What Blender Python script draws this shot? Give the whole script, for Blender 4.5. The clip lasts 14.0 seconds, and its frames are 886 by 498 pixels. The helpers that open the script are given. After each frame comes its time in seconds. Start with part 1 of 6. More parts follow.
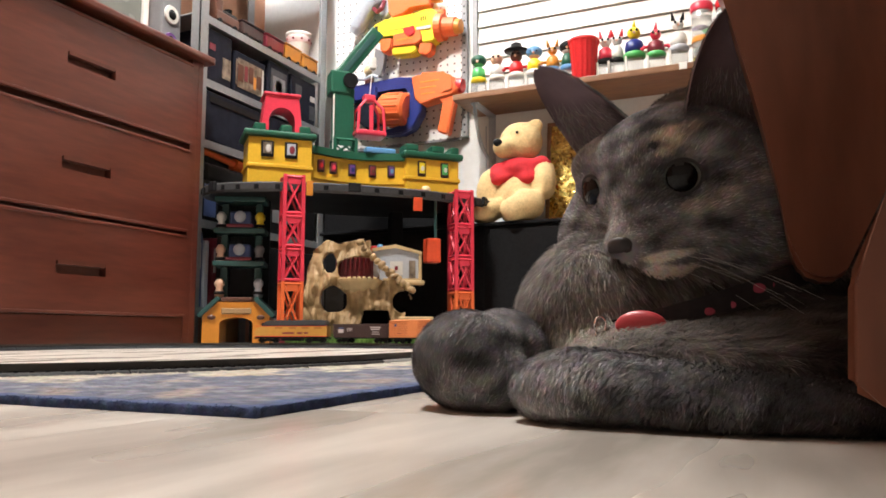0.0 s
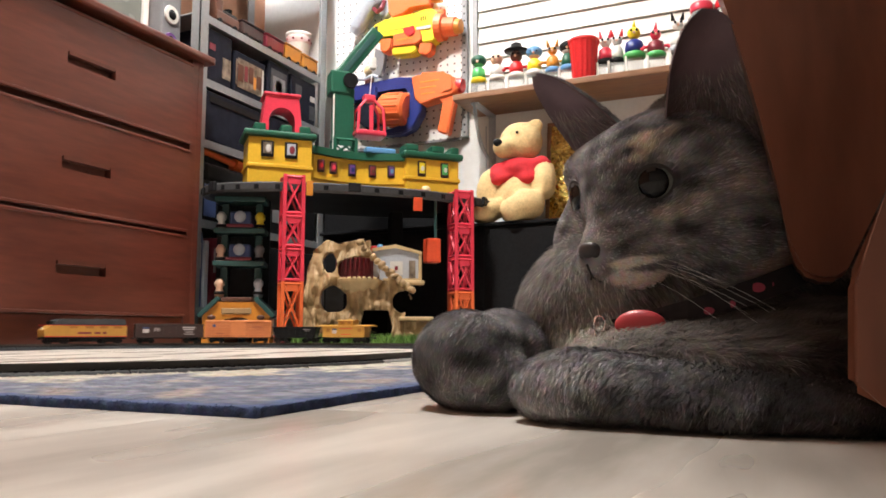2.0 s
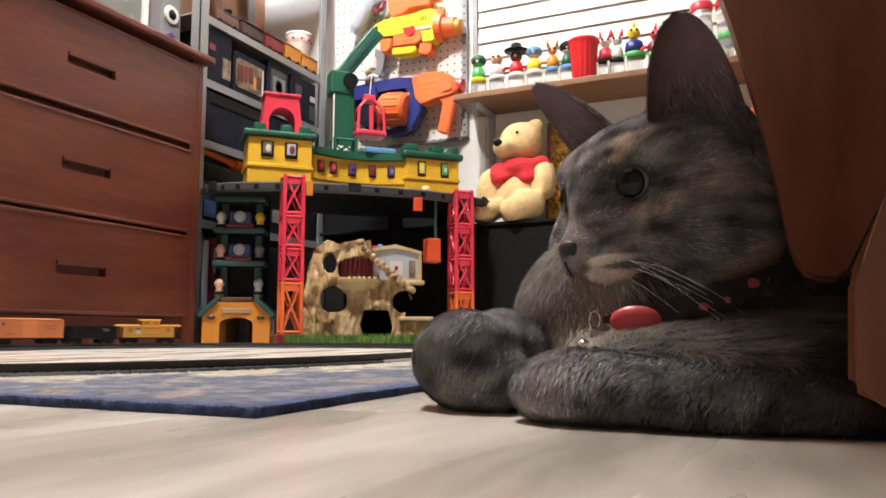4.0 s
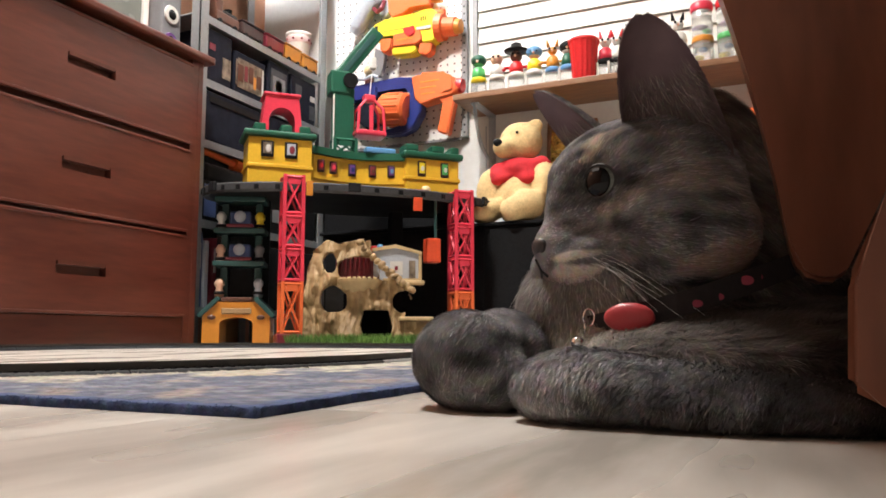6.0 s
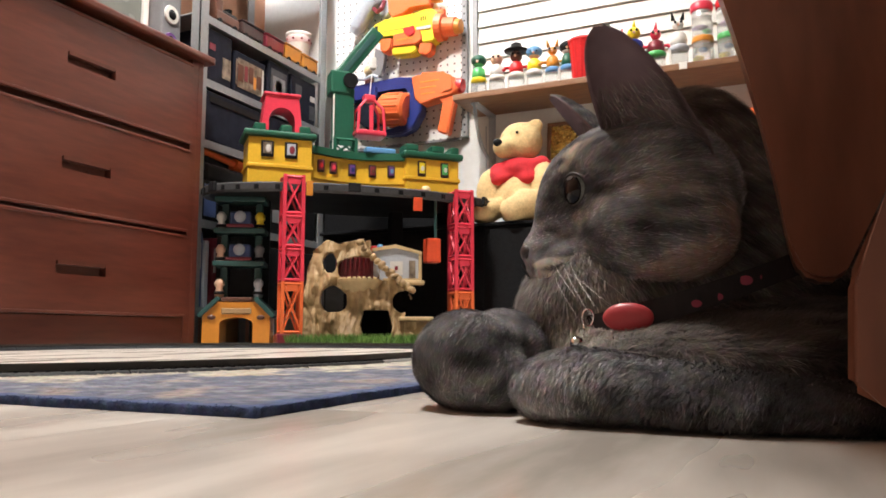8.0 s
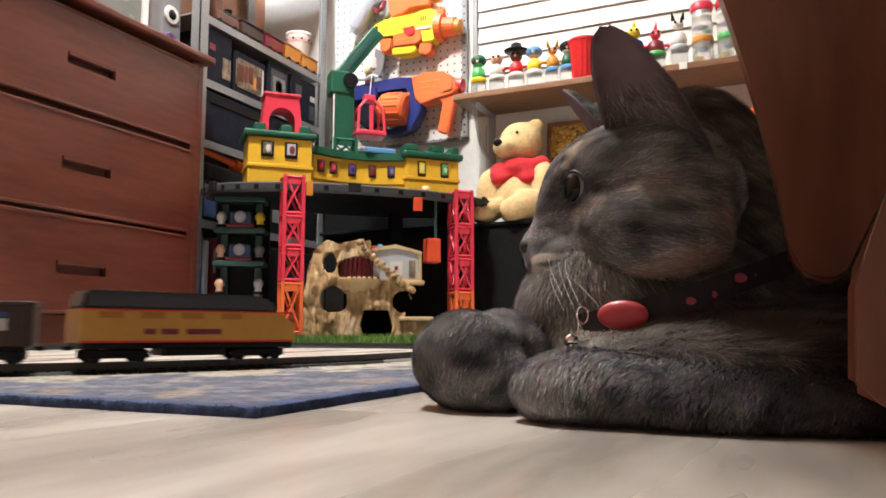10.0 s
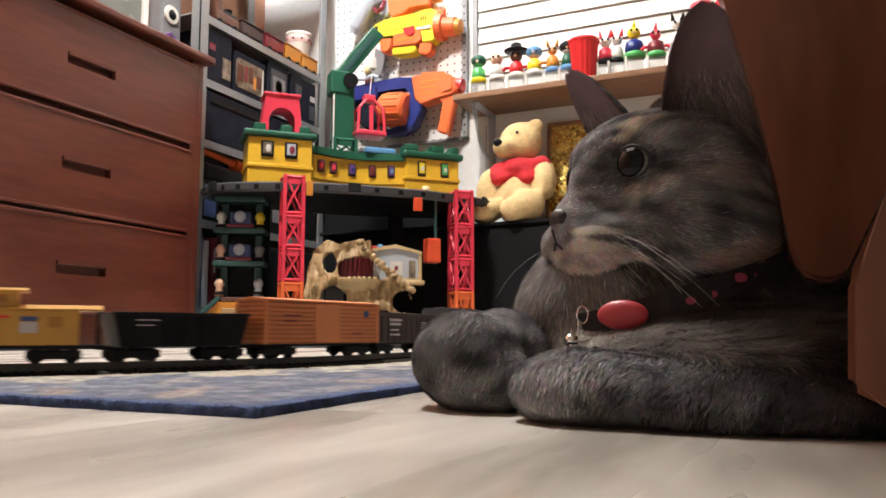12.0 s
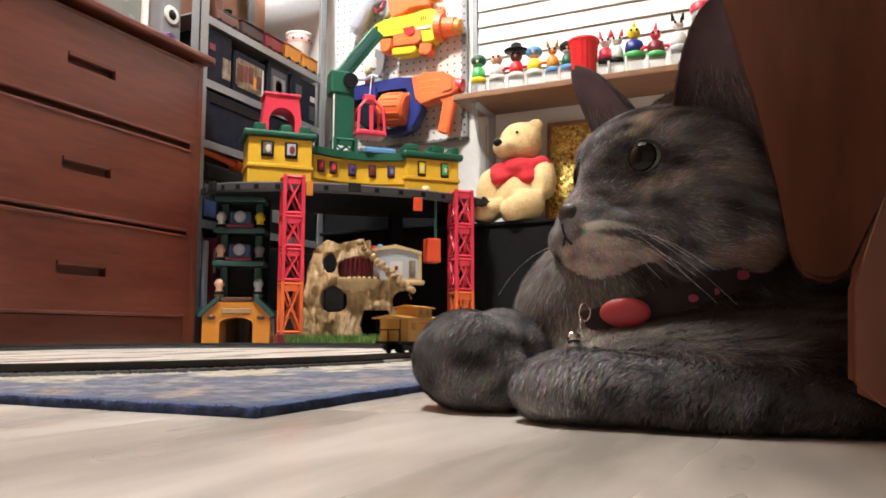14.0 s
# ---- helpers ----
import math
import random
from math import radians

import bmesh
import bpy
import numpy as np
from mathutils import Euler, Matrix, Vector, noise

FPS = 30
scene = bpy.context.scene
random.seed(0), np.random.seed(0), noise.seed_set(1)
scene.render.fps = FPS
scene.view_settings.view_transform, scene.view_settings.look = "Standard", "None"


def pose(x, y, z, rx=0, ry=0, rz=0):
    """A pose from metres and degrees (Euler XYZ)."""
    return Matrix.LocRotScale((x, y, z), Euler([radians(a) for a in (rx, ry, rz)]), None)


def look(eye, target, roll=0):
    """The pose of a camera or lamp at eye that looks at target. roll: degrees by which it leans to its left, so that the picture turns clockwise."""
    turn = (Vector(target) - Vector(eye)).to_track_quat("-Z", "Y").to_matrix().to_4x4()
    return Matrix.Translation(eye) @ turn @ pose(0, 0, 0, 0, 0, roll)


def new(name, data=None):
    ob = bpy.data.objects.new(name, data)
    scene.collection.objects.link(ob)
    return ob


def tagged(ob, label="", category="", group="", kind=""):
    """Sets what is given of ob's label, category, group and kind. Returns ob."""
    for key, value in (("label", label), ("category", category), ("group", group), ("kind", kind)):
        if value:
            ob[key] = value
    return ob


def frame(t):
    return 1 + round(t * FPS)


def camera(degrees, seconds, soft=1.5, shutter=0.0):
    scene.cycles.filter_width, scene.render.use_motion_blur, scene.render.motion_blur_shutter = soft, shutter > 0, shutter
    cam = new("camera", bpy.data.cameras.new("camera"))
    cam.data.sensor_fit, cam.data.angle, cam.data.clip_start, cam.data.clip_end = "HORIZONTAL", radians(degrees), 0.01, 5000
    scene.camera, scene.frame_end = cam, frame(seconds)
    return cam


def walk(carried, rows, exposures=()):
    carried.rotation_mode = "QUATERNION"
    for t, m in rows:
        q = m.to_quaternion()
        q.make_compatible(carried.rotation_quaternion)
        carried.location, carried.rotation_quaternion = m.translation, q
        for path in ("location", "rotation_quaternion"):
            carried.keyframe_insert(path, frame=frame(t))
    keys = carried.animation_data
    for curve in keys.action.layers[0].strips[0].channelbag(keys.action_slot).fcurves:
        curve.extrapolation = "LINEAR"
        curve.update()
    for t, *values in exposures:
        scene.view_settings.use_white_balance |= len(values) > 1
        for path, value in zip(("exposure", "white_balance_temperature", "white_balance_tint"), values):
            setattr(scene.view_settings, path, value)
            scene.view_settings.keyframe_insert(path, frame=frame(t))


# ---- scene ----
# ---------- camera: it lies on the floor and stands still ----------
cam = camera(61.0, 14.0, soft=1.7, shutter=0.5)
PATH = pose(0, 0, 0.030, 96.43, 0, 24)
walk(cam, [(0, PATH), (14, PATH)], exposures=[(0, 0.05), (3.2, 0.04), (5.3, 0.0), (11, -0.01), (14, 0.03)])

# ---------- world and lamps ----------
world = bpy.data.worlds.new("world")
scene.world = world
world.use_nodes = True
world.node_tree.nodes["Background"].inputs[0].default_value = (0.02, 0.022, 0.03, 1)
world.node_tree.nodes["Background"].inputs[1].default_value = 0.3


def lamp(name, kind, where, target, power, colour, size):
    data = bpy.data.lights.new(name, kind)
    data.energy, data.color = power, colour
    if kind == "AREA":
        data.shape, data.size = "DISK", size
    else:
        data.shadow_soft_size = size
    ob = new(name, data)
    ob.matrix_world = look(where, target)
    return ob


CEILING = 2.35
lamp("ceiling_bulb", "AREA", (-0.98, 0.80, CEILING - 0.11), (-0.98, 0.80, 0), 78, (1.0, 0.95, 0.89), 0.26)
lamp("clip_bulb", "AREA", (-1.20, 1.58, 2.00), (-0.88, 2.25, 0.78), 300, (0.90, 0.96, 1.0), 0.16)

# ---------- materials ----------


def mat(name, colour, rough=0.5, vary=0.15, grain=40.0, bump=0.0, metal=0.0, stretch=(1, 1, 1), second=None, stain=3.0, coat=0.0,
        glow=0.0, clear=0.0, random_tone=0.0):
    """A surface with two scales of variation: fine grain and broad staining."""
    m = bpy.data.materials.new(name)
    m.use_nodes = True
    n, l = m.node_tree.nodes, m.node_tree.links
    b = n["Principled BSDF"]
    b.inputs["Metallic"].default_value = metal
    b.inputs["Coat Weight"].default_value = coat
    b.inputs["Transmission Weight"].default_value = clear
    tc, mp = n.new("ShaderNodeTexCoord"), n.new("ShaderNodeMapping")
    mp.inputs["Scale"].default_value = stretch
    l.new(tc.outputs["Object"], mp.inputs["Vector"])
    fine, broad = n.new("ShaderNodeTexNoise"), n.new("ShaderNodeTexNoise")
    for tex, sc, det in ((fine, grain, 6), (broad, stain, 3)):
        tex.inputs["Scale"].default_value = sc
        tex.inputs["Detail"].default_value = det
        l.new(mp.outputs[0], tex.inputs["Vector"])
    add = n.new("ShaderNodeMath")
    add.operation = "ADD"
    l.new(fine.outputs[0], add.inputs[0])
    l.new(broad.outputs[0], add.inputs[1])
    ramp = n.new("ShaderNodeMapRange")
    ramp.inputs[1].default_value, ramp.inputs[2].default_value = 0.7, 1.3
    l.new(add.outputs[0], ramp.inputs[0])
    mix = n.new("ShaderNodeMix")
    mix.data_type = "RGBA"
    dark = [c * (1 - vary) for c in colour]
    lite = list(second) if second else [min(1, c * (1 + vary)) for c in colour]
    mix.inputs[6].default_value, mix.inputs[7].default_value = (*dark, 1), (*lite, 1)
    l.new(ramp.outputs[0], mix.inputs[0])
    out = mix.outputs[2]
    if random_tone:
        info, hsv, mr = n.new("ShaderNodeObjectInfo"), n.new("ShaderNodeHueSaturation"), n.new("ShaderNodeMapRange")
        mr.inputs[3].default_value, mr.inputs[4].default_value = 1 - random_tone, 1 + random_tone
        l.new(info.outputs["Random"], mr.inputs[0])
        l.new(mr.outputs[0], hsv.inputs["Value"])
        l.new(out, hsv.inputs["Color"])
        out = hsv.outputs[0]
    l.new(out, b.inputs["Base Color"])
    rr = n.new("ShaderNodeMapRange")
    rr.inputs[1].default_value, rr.inputs[2].default_value = 0.3, 0.7
    rr.inputs[3].default_value, rr.inputs[4].default_value = max(0.02, rough - 0.08), min(1, rough + 0.08)
    l.new(broad.outputs[0], rr.inputs[0])
    l.new(rr.outputs[0], b.inputs["Roughness"])
    if bump:
        bp = n.new("ShaderNodeBump")
        bp.inputs["Strength"].default_value = bump
        bp.inputs["Distance"].default_value = 0.002
        l.new(fine.outputs[0], bp.inputs["Height"])
        l.new(bp.outputs[0], b.inputs["Normal"])
    if glow:
        b.inputs["Emission Color"].default_value = (*colour, 1)
        b.inputs["Emission Strength"].default_value = glow
    return m


def plastic(name, colour, rough=0.38):
    return mat(name, colour, rough, vary=0.08, grain=120, bump=0.03, stain=9)


M = {}
M["floor"] = mat("floor_vinyl", (0.42, 0.385, 0.34), 0.30, 0.22, 9, 0.03, stretch=(5, 1, 1), stain=3.2, random_tone=0.05, second=(0.72, 0.68, 0.625))
M["gap"] = mat("floor_joint", (0.40, 0.36, 0.30), 0.8, 0.2)
M["wall"] = mat("white_wall", (0.74, 0.74, 0.72), 0.6, 0.05, 60, 0.05)
M["tan"] = mat("tan_wall", (0.52, 0.28, 0.18), 0.7, 0.08, 50, 0.05)
# for the unseen walls, toned for the light they bounce on the cat
M["far_wall"] = mat("dim_painted_wall", (0.60, 0.56, 0.51), 0.8, 0.06, 50)
M["ceiling"] = mat("ceiling_paint", (0.75, 0.74, 0.70), 0.8, 0.04)
M["cherry"] = mat("cherry_wood", (0.108, 0.026, 0.016), 0.36, 0.2, 16, 0.05, stretch=(4, 0.8, 5), stain=3, second=(0.150, 0.039, 0.023), coat=0.12)
# darker copy of the cherry, painted shade for drawer gaps and slots
M["cherry_dark"] = mat("cherry_shadow_gap", (0.10, 0.028, 0.016), 0.5, 0.2, 30)
M["walnut"] = mat("brown_wood", (0.175, 0.062, 0.039), 0.38, 0.2, 22, 0.03, stretch=(3, 3, 0.7), stain=9, second=(0.27, 0.100, 0.061), coat=0.08)
M["shelf_wood"] = mat("shelf_wood", (0.25, 0.12, 0.06), 0.45, 0.25, 24, 0.08, stretch=(0.7, 6, 6), second=(0.33, 0.17, 0.09))
M["steel"] = mat("grey_steel", (0.27, 0.28, 0.29), 0.45, 0.12, 80, 0.03, metal=0.35)
M["chrome"] = mat("chrome", (0.8, 0.8, 0.8), 0.12, 0.05, 40, metal=1.0)
M["black"] = mat("black_plastic", (0.012, 0.012, 0.013), 0.45, 0.3, 60, 0.04)
M["cloth_black"] = mat("black_cloth", (0.010, 0.010, 0.011), 0.9, 0.3, 160, 0.2)
M["bed"] = mat("track_bed", (0.015, 0.015, 0.017), 0.55, 0.35, 300, 0.3, stain=12)
M["bed_grey"] = mat("grey_track_bed", (0.21, 0.21, 0.20), 0.6, 0.25, 300, 0.3, stain=12)
M["loop"] = mat("loop_track_plastic", (0.045, 0.045, 0.048), 0.45, 0.25, 200, 0.1, stain=12)
M["navy"] = mat("navy_carton", (0.012, 0.014, 0.024), 0.6, 0.35, 40, 0.05, stain=9)
for dull in ("bed", "cloth_black", "black", "navy"):
    M[dull].node_tree.nodes["Principled BSDF"].inputs["Specular IOR Level"].default_value = 0.12
M["rail"] = mat("rail_steel", (0.075, 0.070, 0.066), 0.5, 0.3, 60, metal=0.4)
M["white"] = plastic("white_plastic", (0.72, 0.70, 0.66))
M["cream"] = plastic("cream_plastic", (0.74, 0.58, 0.32))
M["yellow"] = plastic("yellow_plastic", (0.78, 0.47, 0.035))
M["lemon"] = plastic("lemon_plastic", (0.83, 0.66, 0.03))
M["green"] = plastic("green_plastic", (0.010, 0.095, 0.055))
M["teal"] = plastic("dark_teal_plastic", (0.022, 0.075, 0.070))
M["lime"] = plastic("green_toy_plastic", (0.08, 0.42, 0.12))
M["coral"] = plastic("coral_red_plastic", (0.72, 0.085, 0.03))
M["red"] = plastic("red_plastic", (0.70, 0.025, 0.03))
M["pink"] = plastic("raspberry_plastic", (0.72, 0.045, 0.085))
M["orange"] = plastic("orange_plastic", (0.84, 0.17, 0.05))
M["amber"] = plastic("amber_plastic", (0.62, 0.24, 0.03))
M["blue"] = plastic("blue_plastic", (0.014, 0.026, 0.17))
M["sky"] = plastic("light_blue_plastic", (0.12, 0.30, 0.55))
M["grey"] = plastic("grey_plastic", (0.20, 0.20, 0.21))
M["tank"] = plastic("light_grey_plastic", (0.42, 0.45, 0.50))
M["brown"] = plastic("brown_plastic", (0.10, 0.035, 0.02))
M["skin"] = plastic("peach_plastic", (0.75, 0.47, 0.33))
M["maroon"] = plastic("maroon_plastic", (0.19, 0.02, 0.035))
M["purple"] = plastic("violet_plastic", (0.14, 0.05, 0.22))
M["train_yellow"] = plastic("train_yellow_paint", (0.56, 0.29, 0.05), 0.45)
M["train_amber"] = plastic("train_amber_paint", (0.40, 0.17, 0.03), 0.45)
M["train_orange"] = plastic("train_orange_paint", (0.66, 0.22, 0.075), 0.45)
M["train_brown"] = plastic("train_brown_paint", (0.040, 0.018, 0.016), 0.5)
M["train_grey"] = plastic("train_grey_paint", (0.045, 0.052, 0.060), 0.5)
# darker orange that paints shade into the gaps between the boxcar's slats
M["train_orange_shaded"] = plastic("train_orange_gap_shade", (0.46, 0.135, 0.042), 0.55)
M["train_blue"] = plastic("emblem_blue", (0.05, 0.08, 0.20), 0.5)
M["lettering"] = plastic("white_lettering", (0.55, 0.50, 0.50), 0.6)
M["photo_sign"] = plastic("worn_tan_sign", (0.40, 0.25, 0.12), 0.6)
M["rock"] = mat("tan_rock_plastic", (0.27, 0.165, 0.075), 0.6, 0.30, 45, 0.15, stain=16, second=(0.44, 0.30, 0.15))
M["rock_pale"] = mat("pale_ledge_plastic", (0.52, 0.38, 0.20), 0.55, 0.15, 60, 0.1)
M["turf"] = mat("toy_turf", (0.05, 0.16, 0.03), 0.85, 0.4, 60, 0.2, second=(0.16, 0.30, 0.06))
M["lettering_plain"] = plastic("pale_grey_print", (0.6, 0.58, 0.55), 0.5)
M["clear"] = mat("clear_plastic", (0.86, 0.88, 0.86), 0.12, 0.03, 60, clear=0.75)
M["plush"] = mat("cream_plush", (0.66, 0.48, 0.24), 0.95, 0.18, 180, 0.6, stain=30)
M["knit"] = mat("red_knit", (0.52, 0.02, 0.03), 0.9, 0.2, 260, 0.4, stain=30)
M["gold"] = mat("gold_sequin", (0.75, 0.52, 0.16), 0.25, 0.5, 140, 0.8, metal=0.9, stain=60)
M["photo"] = mat("printed_photo", (0.12, 0.085, 0.06), 0.4, 0.5, 60, stain=40, second=(0.30, 0.24, 0.18))
M["photo_grey"] = mat("faded_print", (0.04, 0.044, 0.052), 0.5, 0.4, 50, stain=30)
M["pale_pink"] = plastic("pale_pink_print", (0.70, 0.52, 0.50), 0.6)
M["screen"] = mat("grey_screen", (0.16, 0.17, 0.15), 0.25, 0.1, 20)

# ---------- building tools ----------


def link(name, bm, material, parent=None, label="", smooth=False):
    me = bpy.data.meshes.new(name)
    bmesh.ops.recalc_face_normals(bm, faces=bm.faces[:])
    bm.to_mesh(me)
    bm.free()
    me.materials.append(M[material] if isinstance(material, str) else material)
    if smooth:
        for p in me.polygons:
            p.use_smooth = True
    ob = new(name, me)
    if parent is not None:
        ob.parent = parent
    if label:
        tagged(ob, label)
    return ob


part = link


def thing(name, label, category, m=Matrix(), group="", kind=""):
    ob = new(name)
    ob.empty_display_size = 0.05
    ob.matrix_world = m
    return tagged(ob, label, category, group, kind)


def box(bm, x0, x1, y0, y1, z0, z1, bevel=0.0, m=Matrix(), seg=2):
    got = bmesh.ops.create_cube(bm, size=1, matrix=m @ Matrix.Translation(((x0 + x1) / 2, (y0 + y1) / 2, (z0 + z1) / 2)) @ Matrix.Diagonal((x1 - x0, y1 - y0, z1 - z0, 1)))
    if bevel:
        edges = list({e for v in got["verts"] for e in v.link_edges})
        bmesh.ops.bevel(bm, geom=edges, offset=bevel, segments=seg, affect="EDGES", profile=0.5)
    return bm


def boxes(*rows, bevel=0.0, m=Matrix()):
    bm = bmesh.new()
    for row in rows:
        box(bm, *row, bevel=bevel, m=m)
    return bm


def tube(bm, a, b, r0, r1=None, n=12, caps=True):
    a, b = Vector(a), Vector(b)
    d = b - a
    m = Matrix.Translation((a + b) / 2) @ d.to_track_quat("Z", "Y").to_matrix().to_4x4()
    bmesh.ops.create_cone(bm, cap_ends=caps, segments=n, radius1=r0, radius2=r0 if r1 is None else r1, depth=d.length, matrix=m)
    return bm


def ball(bm, c, r, sc=(1, 1, 1), n=14, m=Matrix()):
    bmesh.ops.create_uvsphere(bm, u_segments=n, v_segments=max(6, n * 2 // 3), radius=r, matrix=m @ Matrix.Translation(c) @ Matrix.Diagonal((*sc, 1)))
    return bm


def prism(bm, outline, y0, y1, m=Matrix()):
    """An outline in x and z, made solid from y0 to y1."""
    lo = [bm.verts.new(m @ Vector((x, y0, z))) for x, z in outline]
    hi = [bm.verts.new(m @ Vector((x, y1, z))) for x, z in outline]
    k = len(outline)
    bm.faces.new(lo)
    bm.faces.new(hi[::-1])
    for i in range(k):
        bm.faces.new((lo[i], hi[i], hi[(i + 1) % k], lo[(i + 1) % k]))
    return bm


def lathe(bm, rows, n=20, m=Matrix(), wave=0.0, ribs=0):
    """A turned shape from rows of radius and height."""
    rings = []
    for r, z in rows:
        ring = []
        for i in range(n):
            a = math.tau * i / n
            rr = r * (1 + wave * math.cos(ribs * a))
            ring.append(bm.verts.new(m @ Vector((rr * math.cos(a), rr * math.sin(a), z))))
        rings.append(ring)
    for p, q in zip(rings, rings[1:]):
        for i in range(n):
            bm.faces.new((p[i], p[(i + 1) % n], q[(i + 1) % n], q[i]))
    bm.faces.new(rings[0][::-1])
    bm.faces.new(rings[-1])
    return bm


def sweep(bm, points, r, n=8, closed=False):
    pts = [Vector(p) for p in points]
    rings = []
    for i, p in enumerate(pts):
        a = pts[i - 1] if i or closed else p
        b = pts[(i + 1) % len(pts)] if i < len(pts) - 1 or closed else p
        q = (b - a).to_track_quat("Z", "Y").to_matrix()
        rings.append([bm.verts.new(p + q @ Vector((r * math.cos(math.tau * k / n), r * math.sin(math.tau * k / n), 0))) for k in range(n)])
    pairs = list(zip(rings, rings[1:])) + ([(rings[-1], rings[0])] if closed else [])
    for p, q in pairs:
        for k in range(n):
            bm.faces.new((p[k], p[(k + 1) % n], q[(k + 1) % n], q[k]))
    if not closed:
        bm.faces.new(rings[0][::-1])
        bm.faces.new(rings[-1])
    return bm


def arch(w, h, top, n=10):
    """The outline of an arched opening, w wide, h to the springing and top to the crown, from right foot to left foot."""
    pts = [(w / 2, 0)]
    for i in range(n + 1):
        a = math.pi * i / n
        pts.append((w / 2 * math.cos(a), h + (top - h) * math.sin(a)))
    pts.append((-w / 2, 0))
    return pts


def blob_distance(p, blobs, k):
    """Distance to a soft union of ellipsoids (centre, radii)."""
    out = None
    for c, r in blobs:
        r = np.array(r)
        q = (p - np.array(c)) / r
        d = (np.linalg.norm(q, axis=1) - 1) * r.min()
        if out is None:
            out = d
        else:
            h = np.clip(0.5 + 0.5 * (out - d) / k, 0, 1)
            out = out * (1 - h) + d * h - k * h * (1 - h)
    return out


def soft_body(centre, blobs, k=0.012, level=6, reach=0.3):
    """A closed skin round the soft union, seen from its centre: points and faces."""
    bm = bmesh.new()
    bmesh.ops.create_icosphere(bm, subdivisions=level, radius=1)
    way = np.array([v.co[:] for v in bm.verts])
    way /= np.linalg.norm(way, axis=1)[:, None]
    faces = [[v.index for v in f.verts] for f in bm.faces]
    bm.free()
    c = np.array(centre)
    lo, hi = np.zeros(len(way)), np.full(len(way), reach)
    steps = np.linspace(0, reach, 60)
    inside = np.stack([blob_distance(c + way * s, blobs, k) < 0 for s in steps])
    last = np.where(inside.any(0), len(steps) - 1 - np.argmax(inside[::-1], 0), 0)
    lo, hi = steps[last], steps[np.minimum(last + 1, len(steps) - 1)]
    for _ in range(12):
        mid = (lo + hi) / 2
        ins = blob_distance(c + way * mid[:, None], blobs, k) < 0
        lo, hi = np.where(ins, mid, lo), np.where(ins, hi, mid)
    return c + way * lo[:, None], np.array(faces)

# ---------- the room ----------
X0, X1, Y0, Y1 = -1.75, 2.4, -2.2, 2.25


def room():
    link("wall_west", boxes((X0 - 0.1, X0, Y0, Y1, 0, CEILING)), "tan")
    link("wall_north", boxes((X0 - 0.1, X1 + 0.1, Y1, Y1 + 0.1, 0, CEILING)), "wall")
    link("wall_east", boxes((X1, X1 + 0.1, Y0, Y1, 0, CEILING)), "far_wall")
    link("wall_south", boxes((X0 - 0.1, X1 + 0.1, Y0 - 0.1, Y0, 0, CEILING)), "far_wall")
    link("ceiling", boxes((X0 - 0.1, X1 + 0.1, Y0 - 0.1, Y1 + 0.1, CEILING, CEILING + 0.1)), "ceiling")
    for n, lab in (("wall_west", "tan painted wall behind the shelving"), ("wall_north", "white painted wall"), ("wall_east", "plain dim brownish wall"),
                   ("wall_south", "plain dim brownish wall"), ("ceiling", "plain white ceiling")):
        tagged(bpy.data.objects[n], lab, n.split("_")[0], kind="structure")
    light = thing("ceiling_light", "round white ceiling light with a frosted glass shade", "ceiling light", pose(-0.98, 0.80, CEILING))
    part("base", tube(bmesh.new(), (0, 0, -0.03), (0, 0, 0), 0.11, n=24), "white", light)
    part("shade", lathe(bmesh.new(), [(0.14, -0.03), (0.15, -0.05), (0.15, -0.085), (0.135, -0.10)], 28), mat("lit_glass", (1.0, 0.84, 0.62), 0.4, 0.03, glow=3.0), light, smooth=True)


room()


def slat_wall():
    """White lap boards over the shelf, each one a piece of its own."""
    base = tagged(link("slat_panel", boxes((-0.868, 0.95, Y1 - 0.008, Y1, 0.757, 1.75)), "wall"), "white horizontal lap boards on the wall", "wall panel", kind="structure")
    trim = part("trim", boxes((-0.885, -0.868, Y1 - 0.022, Y1, 0.757, 1.75), bevel=0.002), "steel", base)
    bm = bmesh.new()
    prism(bm, [(0, 0.0), (0.012, 0.001), (0.004, 0.0535), (0, 0.0535)], 0, 1.8, Matrix(((0, 1, 0, 0), (-1, 0, 0, 0), (0, 0, 1, 0), (0, 0, 0, 1))))
    first = part("board", bm, "white", base)
    first.location = (-0.866, Y1 - 0.008, 0.759)
    for i in range(1, 18):
        b = first.copy()
        b.location.z = 0.759 + 0.0553 * i
        scene.collection.objects.link(b)


slat_wall()


def clip_lamp():
    c = thing("clip_lamp", "white metal clip lamp over the pegboard, out of the way", "lamp", look((-1.20, 1.58, 2.00), (-0.88, 2.25, 0.78)))
    part("shade", lathe(bmesh.new(), [(0.075, -0.002), (0.078, 0.0), (0.060, 0.055), (0.030, 0.085), (0.026, 0.088), (0.056, 0.05), (0.072, 0.002)], 28), "white", c, smooth=True)
    part("socket", tube(bmesh.new(), (0, 0, 0.085), (0, 0, 0.145), 0.022, n=18), "black", c)
    part("arm", sweep(bmesh.new(), [(0, 0, 0.14), (-0.02, 0.02, 0.24), (-0.10, 0.06, 0.33), (-0.14, 0.10, 0.36)], 0.006, 8), "steel", c)


clip_lamp()


